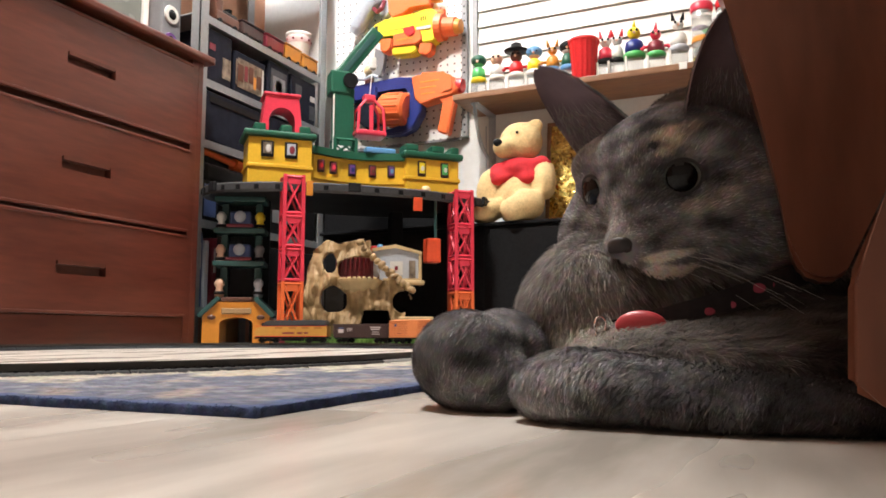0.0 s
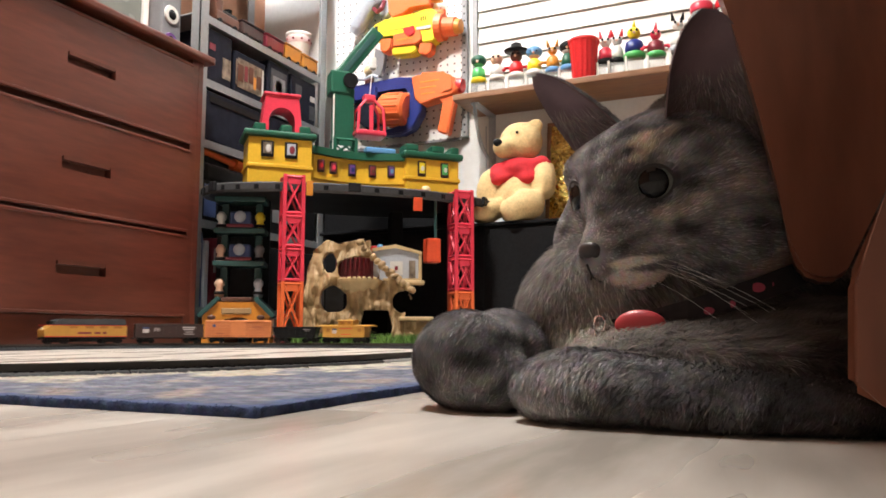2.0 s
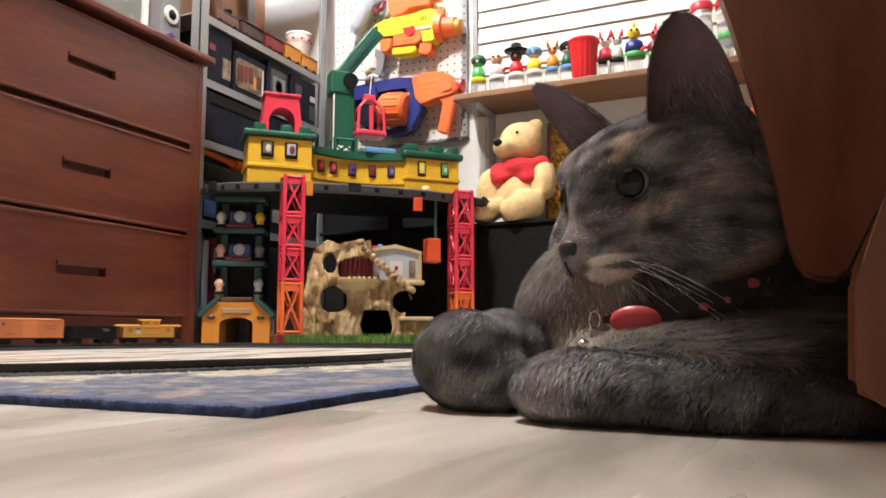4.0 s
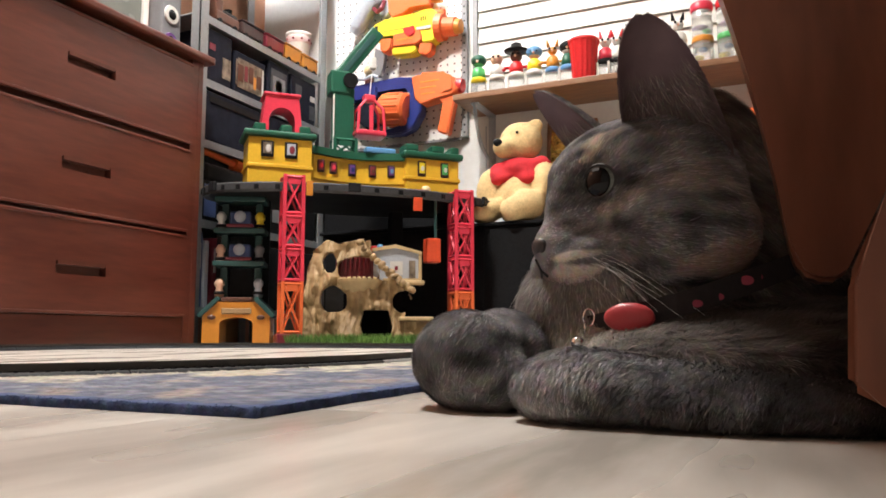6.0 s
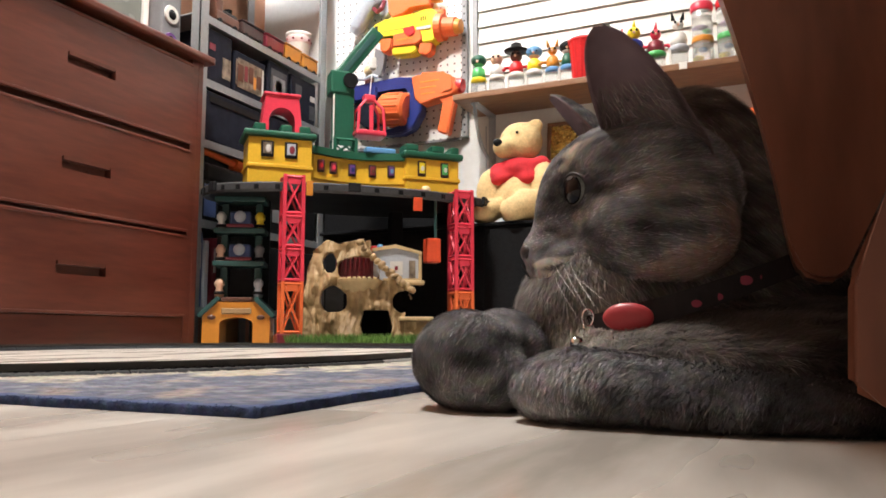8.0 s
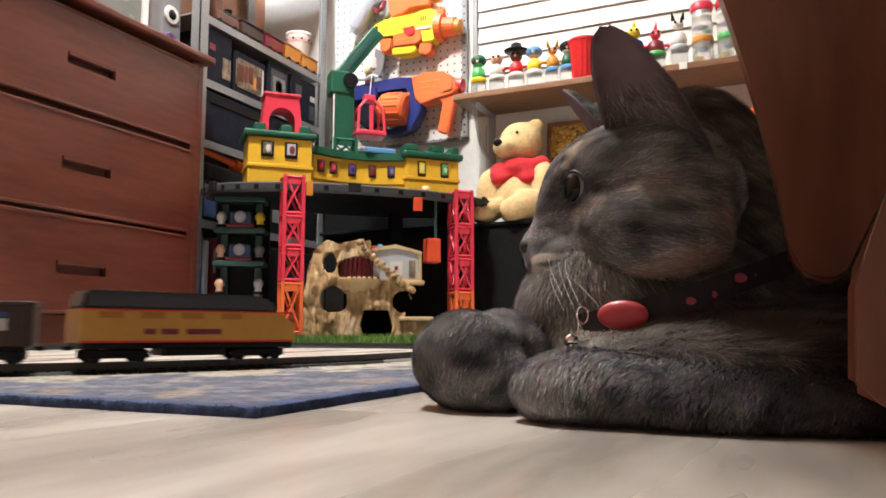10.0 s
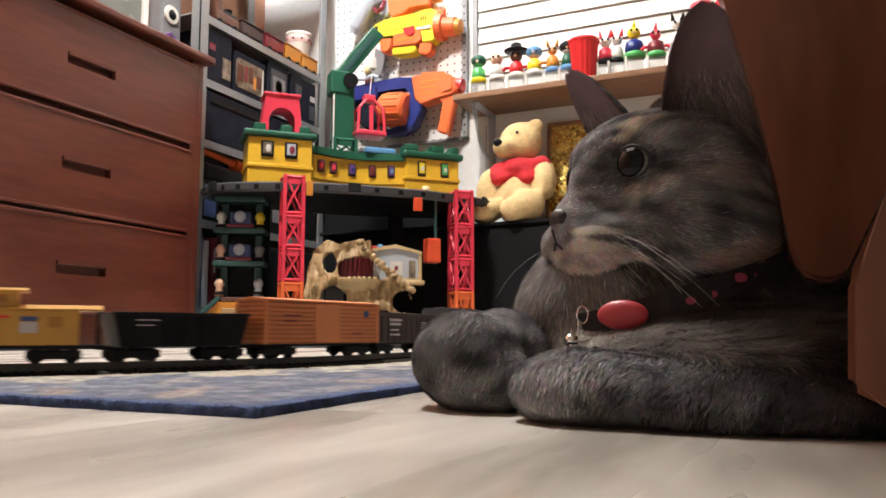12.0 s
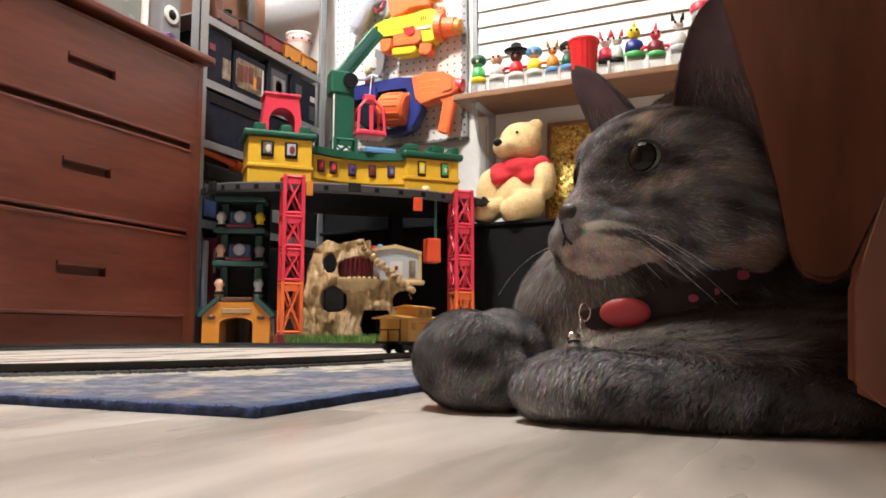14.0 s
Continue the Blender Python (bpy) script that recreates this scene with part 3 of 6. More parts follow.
    part("beam", boxes((0.096, 0.164, -0.03, 0.02, 0.153, 0.162), bevel=0.002), "rock_pale", c)
    part("water", boxes((-0.085, -0.040, 0.025, 0.030, 0.075, 0.150)), "photo_grey", c)
    part("step", boxes((0.10, 0.186, -0.05, 0.02, 0.062, 0.072), bevel=0.003), "rock_pale", c)
    part("step_base", boxes((0.11, 0.178, -0.04, 0.02, 0.0, 0.062), bevel=0.003), "rock", c)
    # turf along its foot
    t = thing("toy_turf", "strip of green artificial turf at the foot of the canyon", "turf", pose(-0.962, 1.640, 0, 0, 0, 28))
    part("mat", boxes((-0.165, 0.185, -0.105, -0.055, 0, 0.008)), "turf", t)
    gr = random.Random(2)
    bm = bmesh.new()
    for _ in range(2600):
        x, y, h = gr.uniform(-0.165, 0.185), gr.uniform(-0.105, -0.055), gr.uniform(0.012, 0.034)
        a = gr.uniform(0, math.tau)
        dx, dy = 0.0022 * math.cos(a), 0.0022 * math.sin(a)
        lx, ly = gr.uniform(-0.012, 0.012), gr.uniform(-0.010, 0.010)
        v = [bm.verts.new(p) for p in ((x - dx, y - dy, 0.006), (x + dx, y + dy, 0.006), (x + lx, y + ly, h))]
        bm.faces.new(v)
    tagged(part("turf_pile", bm, "turf", t), kind="stuff")


engine_rack()
canyon()


# ---------- pegboard and toy blasters ----------
def pegboard():
    m = mat("pegboard_white", (0.76, 0.75, 0.72), 0.5, 0.05, 50)
    n, l = m.node_tree.nodes, m.node_tree.links
    tc, sep = n.new("ShaderNodeTexCoord"), n.new("ShaderNodeSeparateXYZ")
    l.new(tc.outputs["Object"], sep.inputs[0])
    sq = []
    for ax in ("X", "Z"):
        a, b, c, d = [n.new("ShaderNodeMath") for _ in range(4)]
        a.operation, b.operation, c.operation, d.operation = "DIVIDE", "FRACT", "SUBTRACT", "POWER"
        a.inputs[1].default_value, c.inputs[1].default_value, d.inputs[1].default_value = 0.0254, 0.5, 2
        l.new(sep.outputs[ax], a.inputs[0])
        l.new(a.outputs[0], b.inputs[0])
        l.new(b.outputs[0], c.inputs[0])
        l.new(c.outputs[0], d.inputs[0])
        sq.append(d)
    s, lt, mx = n.new("ShaderNodeMath"), n.new("ShaderNodeMath"), n.new("ShaderNodeMix")
    s.operation, lt.operation, lt.inputs[1].default_value = "ADD", "LESS_THAN", 0.017
    l.new(sq[0].outputs[0], s.inputs[0])
    l.new(sq[1].outputs[0], s.inputs[1])
    l.new(s.outputs[0], lt.inputs[0])
    b = n["Principled BSDF"]
    old = b.inputs["Base Color"].links[0].from_socket
    mx.data_type = "RGBA"
    mx.inputs[7].default_value = (0.06, 0.05, 0.05, 1)
    l.new(lt.outputs[0], mx.inputs[0])
    l.new(old, mx.inputs[6])
    l.new(mx.outputs[2], b.inputs["Base Color"])
    p = thing("pegboard", "white perforated pegboard screwed to the wall", "pegboard")
    part("board", boxes((-1.415, -0.925, Y1 - 0.016, Y1 - 0.010, 0.672, 1.40)), m, p)
    part("batten", boxes((-1.40, -0.94, Y1 - 0.010, Y1, 0.70, 0.74)), "grey", p)
    bm = boxes((-0.925, -0.906, Y1 - 0.020, Y1 - 0.001, 0.672, 1.40), bevel=0.001)
    strip = part("edge_strip", bm, "steel", p, "perforated steel edge strip")
    hole = None
    for i in range(28):
        if hole is None:
            hole = part("hole", boxes((-0.9185, -0.9125, Y1 - 0.0206, Y1 - 0.0200, 0.684, 0.690)), "black", strip)
        else:
            h = hole.copy()
            h.location.z = 0.0254 * i
            scene.collection.objects.link(h)
    part("edge_strip", boxes((-1.415, -0.925, Y1 - 0.020, Y1 - 0.010, 0.664, 0.672)), "grey", p)


pegboard()


def bevelled(outline, y0, y1, r=0.004):
    bm = prism(bmesh.new(), outline, y0, y1)
    bmesh.ops.bevel(bm, geom=bm.edges[:], offset=r, segments=2, affect="EDGES")
    return bm


def yellow_blaster():
    b = thing("toy_blaster", "yellow and orange toy dart blaster on pegboard hooks", "toy blaster", pose(0, 2.195, 0), group="toy blasters")
    part("body", bevelled([(-1.234, 1.036), (-1.227, 1.086), (-1.200, 1.093), (-1.060, 1.096), (-1.046, 1.108), (-1.012, 1.106), (-0.988, 1.088), (-0.984, 1.030), (-1.000, 0.992), (-1.040, 0.990), (-1.060, 1.030), (-1.150, 1.030), (-1.160, 1.040)], -0.025, 0.025), "lemon", b)
    part("top_rail", bevelled([(-1.205, 1.093), (-1.080, 1.096), (-1.084, 1.106), (-1.198, 1.103)], -0.012, 0.012, 0.002), "lemon", b)
    part("slide", bevelled([(-1.150, 1.036), (-1.050, 1.040), (-1.040, 1.004), (-1.062, 0.990), (-1.150, 0.994)], -0.029, 0.024, 0.003), "orange", b)
    part("slide_groove", boxes((-1.135, -1.075, -0.0302, -0.0288, 1.010, 1.016)), "amber", b)
    part("priming_lever", bevelled([(-1.112, 1.050), (-1.070, 1.054), (-1.066, 1.026), (-1.085, 1.016), (-1.104, 1.030)], -0.034, -0.026, 0.003), "red", b)
    part("magazine", bevelled([(-1.156, 0.996), (-1.072, 0.992), (-1.062, 0.970), (-1.082, 0.960), (-1.158, 0.966)], -0.022, 0.022), "lemon", b)
    part("foregrip", bevelled([(-1.055, 0.996), (-1.010, 0.992), (-1.012, 0.962), (-1.032, 0.950), (-1.060, 0.962)], -0.020, 0.020, 0.003), "orange", b)
    part("rear_grip", bevelled([(-1.204, 1.034), (-1.158, 1.030), (-1.160, 0.996), (-1.182, 0.978), (-1.204, 0.990)], -0.021, 0.021), "orange", b)
    part("strap", bevelled([(-1.232, 1.010), (-1.190, 0.985), (-1.196, 0.940), (-1.205, 0.905), (-1.238, 0.905), (-1.234, 0.960)], -0.012, 0.012), "grey", b)
    part("trigger_guard", sweep(bmesh.new(), [(-1.168, -0.0, 1.000), (-1.160, 0, 0.980), (-1.140, 0, 0.976), (-1.135, 0, 0.99)], 0.005, 8), "orange", b)
    part("collar", tube(bmesh.new(), (-0.995, 0, 1.044), (-0.972, 0, 1.042), 0.047, 0.044, 22), "orange", b)
    part("muzzle", tube(bmesh.new(), (-0.975, 0, 1.042), (-0.930, 0, 1.037), 0.033, 0.031, 20), "orange", b)
    part("muzzle_tip", tube(bmesh.new(), (-0.930, 0, 1.037), (-0.912, 0, 1.035), 0.026, 0.023, 20), "amber", b)
    part("light", tube(bmesh.new(), (-1.010, 0, 1.098), (-0.972, 0, 1.094), 0.012, 0.012, 12), "orange", b)
    part("side_panel", bevelled([(-1.050, 1.096), (-1.018, 1.096), (-1.012, 1.045), (-1.044, 1.045)], -0.028, 0.02, 0.002), "lemon", b)
    part("chrome_plate", boxes((-1.062, -1.010, -0.0300, -0.0275, 1.036, 1.046), bevel=0.001), "lettering_plain", b, "pale plate")
    for x in (-1.044, -1.036, -1.028):
        part("marking", boxes((x - 0.002, x + 0.001, -0.0292, -0.0275, 1.066, 1.080)), "black", b)
    part("marking", boxes((-1.222, -1.210, -0.0262, -0.0248, 1.062, 1.078), bevel=0.0005), "black", b)
    part("seam", boxes((-1.20, -1.07, -0.0257, -0.0248, 1.052, 1.0545)), "amber", b)


def drum_blaster():
    b = thing("toy_blaster", "navy and orange toy blaster with a round dart drum", "toy blaster", pose(0, 2.185, 0), group="toy blasters")
    part("frame", bevelled([(-1.335, 0.874), (-1.138, 0.884), (-1.075, 0.876), (-1.042, 0.825), (-1.042, 0.752), (-1.075, 0.700), (-1.115, 0.688), (-1.185, 0.690), (-1.185, 0.708), (-1.120, 0.712), (-1.082, 0.740), (-1.080, 0.825), (-1.100, 0.846), (-1.20, 0.846), (-1.335, 0.815)], -0.022, 0.022), "blue", b)
    part("rear_frame", bevelled([(-1.335, 0.868), (-1.205, 0.862), (-1.205, 0.822), (-1.335, 0.812)], -0.030, 0.026), "blue", b)
    bm = bmesh.new()
    tube(bm, (-1.176, -0.020, 0.775), (-1.096, -0.020, 0.768), 0.055, 0.055, 28)
    tube(bm, (-1.186, -0.020, 0.776), (-1.176, -0.020, 0.775), 0.046, 0.055, 28)
    tube(bm, (-1.096, -0.020, 0.768), (-1.088, -0.020, 0.767), 0.055, 0.046, 28)
    drum = part("drum", bm, "orange", b)
    for k in range(14):
        a = math.tau * k / 14
        part("rib", tube(bmesh.new(), (-1.166, -0.020 + 0.0545 * math.cos(a), 0.774 + 0.0545 * math.sin(a)), (-1.106, -0.020 + 0.0545 * math.cos(a), 0.769 + 0.0545 * math.sin(a)), 0.004, n=6), "orange", drum)
    sh = part("barrel_shroud", bevelled([(-1.078, 0.872), (-1.060, 0.880), (-0.945, 0.870), (-0.918, 0.848), (-0.912, 0.810), (-0.935, 0.796), (-1.045, 0.778), (-1.066, 0.800)], -0.026, 0.026), "orange", b)
    part("top_rail", bevelled([(-1.052, 0.879), (-0.960, 0.871), (-0.964, 0.884), (-1.046, 0.892)], -0.010, 0.010, 0.002), "orange", sh)
    for x0, x1, z in ((-1.045, -0.975, 0.852), (-1.045, -0.985, 0.832), (-1.040, -0.990, 0.812)):
        part("groove", boxes((x0, x1, -0.0272, -0.0255, z - 0.003, z + 0.002), bevel=0.0006), "amber", sh)
    part("side_plate", bevelled([(-0.972, 0.864), (-0.928, 0.852), (-0.926, 0.812), (-0.966, 0.806)], -0.031, -0.02, 0.003), "orange", sh)
    part("muzzle", tube(bmesh.new(), (-0.925, 0, 0.832), (-0.902, 0, 0.829), 0.024, 0.022, 18), "red", b)
    part("handle", bevelled([(-0.990, 0.800), (-0.930, 0.800), (-0.926, 0.772), (-0.950, 0.668), (-0.988, 0.684), (-0.962, 0.775)], -0.018, 0.018), "orange", b)
    part("dark_frame", bevelled([(-1.300, 0.846), (-1.205, 0.842), (-1.190, 0.740), (-1.250, 0.720), (-1.300, 0.760)], -0.018, 0.018), "navy", b)
    part("cable", sweep(bmesh.new(), [(-1.31, -0.03, 0.90), (-1.25, -0.034, 0.888), (-1.22, -0.034, 0.898), (-1.2, -0.03, 0.89)], 0.006, 8), "tank", b)


def small_blasters():
    b = thing("toy_blaster", "small orange toy blaster hanging high on the pegboard", "toy blaster", pose(0, 2.205, 0), group="toy blasters")
    part("body", bevelled([(-1.185, 1.180), (-1.02, 1.165), (-1.025, 1.128), (-1.10, 1.135), (-1.12, 1.115), (-1.165, 1.108), (-1.18, 1.13)], -0.018, 0.018, 0.003), "orange", b)
    part("grip", bevelled([(-1.215, 1.20), (-1.175, 1.185), (-1.172, 1.135), (-1.20, 1.115), (-1.225, 1.14)], -0.014, 0.014, 0.003), "tank", b)
    part("barrel", tube(bmesh.new(), (-1.03, 0, 1.152), (-0.985, 0, 1.147), 0.012), "amber", b)
    g = thing("toy_launcher", "grey toy launcher hanging muzzle down from the pegboard", "toy blaster", pose(0, 2.195, 0), group="toy blasters")
    bm = tube(bmesh.new(), (-1.245, 0, 1.185), (-1.310, 0, 1.095), 0.032, 0.029, 20)
    tube(bm, (-1.310, 0, 1.095), (-1.322, 0, 1.078), 0.023, 0.020, 16)
    part("barrel", bm, "tank", g)
    part("body", bevelled([(-1.27, 1.22), (-1.215, 1.24), (-1.205, 1.165), (-1.245, 1.145)], -0.02, 0.02), "grey", g)
    part("handle", sweep(bmesh.new(), [(-1.235, -0.01, 1.15), (-1.215, -0.02, 1.13), (-1.20, -0.02, 1.14), (-1.195, -0.01, 1.17)], 0.008, 8), "maroon", g)
    f = thing("toy_figure", "small brown and white toy hanging on the pegboard", "toy", pose(-1.262, 2.205, 0.905))
    part("body", ball(bmesh.new(), (0, 0, 0), 0.022, (0.8, 0.6, 1.2)), "brown", f, smooth=True)
    part("head", ball(bmesh.new(), (0.002, -0.006, 0.032), 0.018), "cream", f, smooth=True)
    part("strap", boxes((-0.003, 0.003, -0.004, 0.018, 0.045, 0.085), bevel=0.001), "white", f)


yellow_blaster()
drum_blaster()
small_blasters()


# ---------- wall shelf with its row of toys ----------
def wall_shelf():
    s = thing("wall_shelf", "brown wooden wall shelf on a curved metal bracket", "shelf")
    part("plank", boxes((-0.882, 0.62, 2.05, Y1 - 0.002, 0.737, 0.756), bevel=0.003), "shelf_wood", s)
    for x in (-0.825, 0.10):
        bm = boxes((x - 0.012, x + 0.012, Y1 - 0.006, Y1 - 0.001, 0.545, 0.737), (x - 0.012, x + 0.012, 2.09, Y1 - 0.003, 0.731, 0.737), bevel=0.001)
        pts = [(x, 2.095 + 0.145 * (1 - math.cos(a)), 0.735 - 0.150 * math.sin(a) * 1.0) for a in [math.pi / 2 * k / 10 for k in range(11)]]
        sweep(bm, [(x, y, z) for x, y, z in pts], 0.006, 8)
        part("bracket", bm, "tank", s, "pale metal bracket")
    hook = thing("wire_hook", "long looped wire hook on the wall", "hook", pose(-0.832, 2.236, 0))
    part("wire", sweep(bmesh.new(), [(-0.010, 0, 0.70), (-0.010, 0, 0.565), (-0.006, -0.002, 0.553), (0.002, -0.003, 0.550), (0.009, -0.002, 0.556), (0.011, 0, 0.57), (0.011, 0, 0.70)], 0.0022, 8), "tank", hook, smooth=True)


wall_shelf()


def dispenser(x, label, base, body, head, hat=None, wide=1.0, tall=1.0, arms=None, big=1.0):
    """A small character-headed sweet dispenser on a clear stand."""
    d = thing("toy_dispenser", label, "toy dispenser", pose(x, 2.115, 0.756, 0, 0, 10), group="toy dispensers on the shelf")
    s = 1.0 * tall
    part("stand", boxes((-0.024, 0.024, -0.018, 0.018, 0, 0.046 * s), bevel=0.003), "clear", d)
    part("leg", boxes((-0.0275, -0.0215, -0.021, -0.012, 0, 0.050 * s), bevel=0.001), "white", d)
    part("collar", lathe(bmesh.new(), [(0.022 * wide, 0.046 * s), (0.025 * wide, 0.050 * s), (0.025 * wide, 0.058 * s), (0.021 * wide, 0.062 * s)], 18), base, d, smooth=True)
    part("body", lathe(bmesh.new(), [(0.019 * wide, 0.060 * s), (0.022 * wide, 0.072 * s), (0.019 * wide, 0.090 * s), (0.010, 0.098 * s)], 18), body, d, smooth=True)
    hd = part("head", ball(bmesh.new(), (0, 0, 0.115 * s), 0.0185 * big, (1.0, 0.95, 1.0), 18), head, d, smooth=True)
    for sx in (-1, 1):
        part("eye", ball(bmesh.new(), (sx * 0.008, -0.0195 * big, 0.118 * s), 0.0036, (1, 0.5, 1.2), 8), "black", hd, smooth=True)
    part("nose", ball(bmesh.new(), (0, -0.0215 * big, 0.111 * s), 0.004, n=8), "skin", hd, smooth=True)
    if hat:
        kind, colour = hat
        z = 0.130 * s
        if kind == "brim":
            bm = lathe(bmesh.new(), [(0.036, z), (0.038, z + 0.003), (0.020, z + 0.006), (0.016, z + 0.024), (0.008, z + 0.028)], 20)
        elif kind == "cap":
            bm = ball(bmesh.new(), (0, 0.002, z - 0.010), 0.0235, (1.05, 1.05, 0.8), 18)
        elif kind == "ears":
            bm = bmesh.new()
            for sx in (-1, 1):
                tube(bm, (sx * 0.012, 0, z - 0.002), (sx * 0.016, 0, z + 0.020), 0.006, 0.002, 10)
        else:
            bm = bmesh.new()
            tube(bm, (0, 0, z), (0.002, 0, z + 0.022), 0.006, 0.001, 10)
        part("hat", bm, colour, hd, smooth=True)
    if arms:
        for sx in (-1, 1):
            part("arm", sweep(bmesh.new(), [(sx * 0.018, 0, 0.080 * s), (sx * 0.032, -0.004, 0.074 * s + 0.006), (sx * 0.040, -0.008, 0.070 * s)], 0.005, 8), arms, d, smooth=True)


for row in (
        (-0.820, "green round-headed toy sweet dispenser on a clear stand", "lemon", "lime", "lime", ("cap", "green")),
        (-0.760, "pale bald-headed toy sweet dispenser on a clear stand", "white", "white", "skin", None),
        (-0.697, "cowboy toy sweet dispenser with a black hat and red shirt", "white", "red", "brown", ("brim", "black"), 1.0, 1.0, "red"),
        (-0.640, "blue-haired toy sweet dispenser with a yellow top", "white", "lemon", "skin", ("cap", "sky")),
        (-0.583, "tan eared toy sweet dispenser with a light blue collar", "sky", "amber", "amber", ("ears", "amber"), 0.9, 1.0, "amber", 0.7),
        (-0.537, "dark green toy sweet dispenser half behind a red cup", "sky", "green", "white", ("cap", "black"), 0.9),
        (-0.425, "white and pink eared toy sweet dispenser", "black", "pink", "white", ("ears", "pink"), 1.0, 1.0, None, 0.85),
        (-0.392, "white toy sweet dispenser with red spots", "black", "white", "white", ("ears", "red"), 0.8, 1.0, None, 0.8),
        (-0.343, "yellow bird toy sweet dispenser in a blue tub", "lime", "blue", "lemon", ("tuft", "lemon"), 1.25, 1.12),
        (-0.283, "crimson winged toy sweet dispenser on a green base", "lime", "maroon", "pink", ("tuft", "pink"), 1.1, 1.0, "pink", 0.8),
        (-0.222, "black and white panda toy sweet dispenser on grey", "tank", "white", "white", ("ears", "black"), 1.1, 1.15, None, 0.85)):
    dispenser(*row)


def cup_and_jars():
    c = thing("red_cup", "red ribbed plastic tumbler on the shelf", "cup", pose(-0.484, 2.095, 0.756))
    bm = lathe(bmesh.new(), [(0.031, 0.0), (0.033, 0.004), (0.0405, 0.105), (0.0425, 0.110), (0.044, 0.118), (0.0425, 0.1225), (0.040, 0.122), (0.030, 0.010)], 96, wave=0.03, ribs=16)
    part("cup_wall", bm, "red", c, smooth=True)
    part("rim", lathe(bmesh.new(), [(0.0425, 0.112), (0.0455, 0.115), (0.0455, 0.122), (0.0425, 0.124)], 40), "red", c, smooth=True)
    for x, lid in ((-0.158, "pink"), (-0.092, "red"), (-0.02, "sky")):
        j = thing("toy_jar", "clear plastic jar of small toys with a bright lid", "jar", pose(x, 2.12, 0.756), group="toy jars")
        part("wall", lathe(bmesh.new(), [(0.026, 0), (0.028, 0.004), (0.028, 0.155), (0.026, 0.16)], 24), "clear", j, smooth=True)
        part("lid", lathe(bmesh.new(), [(0.029, 0.160), (0.030, 0.163), (0.030, 0.180), (0.027, 0.184)], 24), lid, j, smooth=True)
        part("band", lathe(bmesh.new(), [(0.0284, 0.070), (0.0288, 0.074), (0.0288, 0.082), (0.0284, 0.086)], 24), "amber" if lid == "pink" else "lime", j, smooth=True)
        for k in range(7):
            a = k * 2.4
            part("toy_piece", ball(bmesh.new(), (0.012 * math.cos(a), 0.012 * math.sin(a), 0.014 + 0.017 * k), 0.010, (1, 1, 0.8), 10), ("red", "lemon", "sky", "white", "orange", "lime", "purple")[k], j, smooth=True)
    t = thing("price_tag", "small white price tag on the shelf edge", "tag", pose(-0.205, 2.045, 0.741))
    part("card", boxes((-0.010, 0.010, 0.0, 0.004, -0.004, 0.014)), "white", t)


cup_and_jars()


# ---------- black cabinet with the bear and the gold picture ----------
def black_cabinet():
    c = thing("black_cabinet", "low black cabinet along the wall in deep shade", "cabinet")
    part("body", boxes((-1.30, 0.60, 2.0, Y1 - 0.004, 0.0, 0.335), bevel=0.003), "cloth_black", c)
    part("top", boxes((-1.31, 0.61, 1.985, Y1 - 0.003, 0.336, 0.345), bevel=0.002), "cloth_black", c)
    for x in (-0.95, -0.55, -0.15):
        part("door", boxes((x - 0.19, x + 0.19, 1.990, 1.999, 0.02, 0.325), bevel=0.002), "cloth_black", c)


black_cabinet()


def backdrop_board():
    # Black panel added to cover the white wall below the station's loop.
    b = thing("backdrop_panel", "black panel added behind the station", "board")
    part("panel", boxes((-1.44, -0.86, 2.16, 2.175, 0.3455, 0.455), bevel=0.002), "cloth_black", b)
    part("edge", boxes((-1.44, -0.86, 2.157, 2.178, 0.455, 0.460), bevel=0.001), "black", b)


backdrop_board()


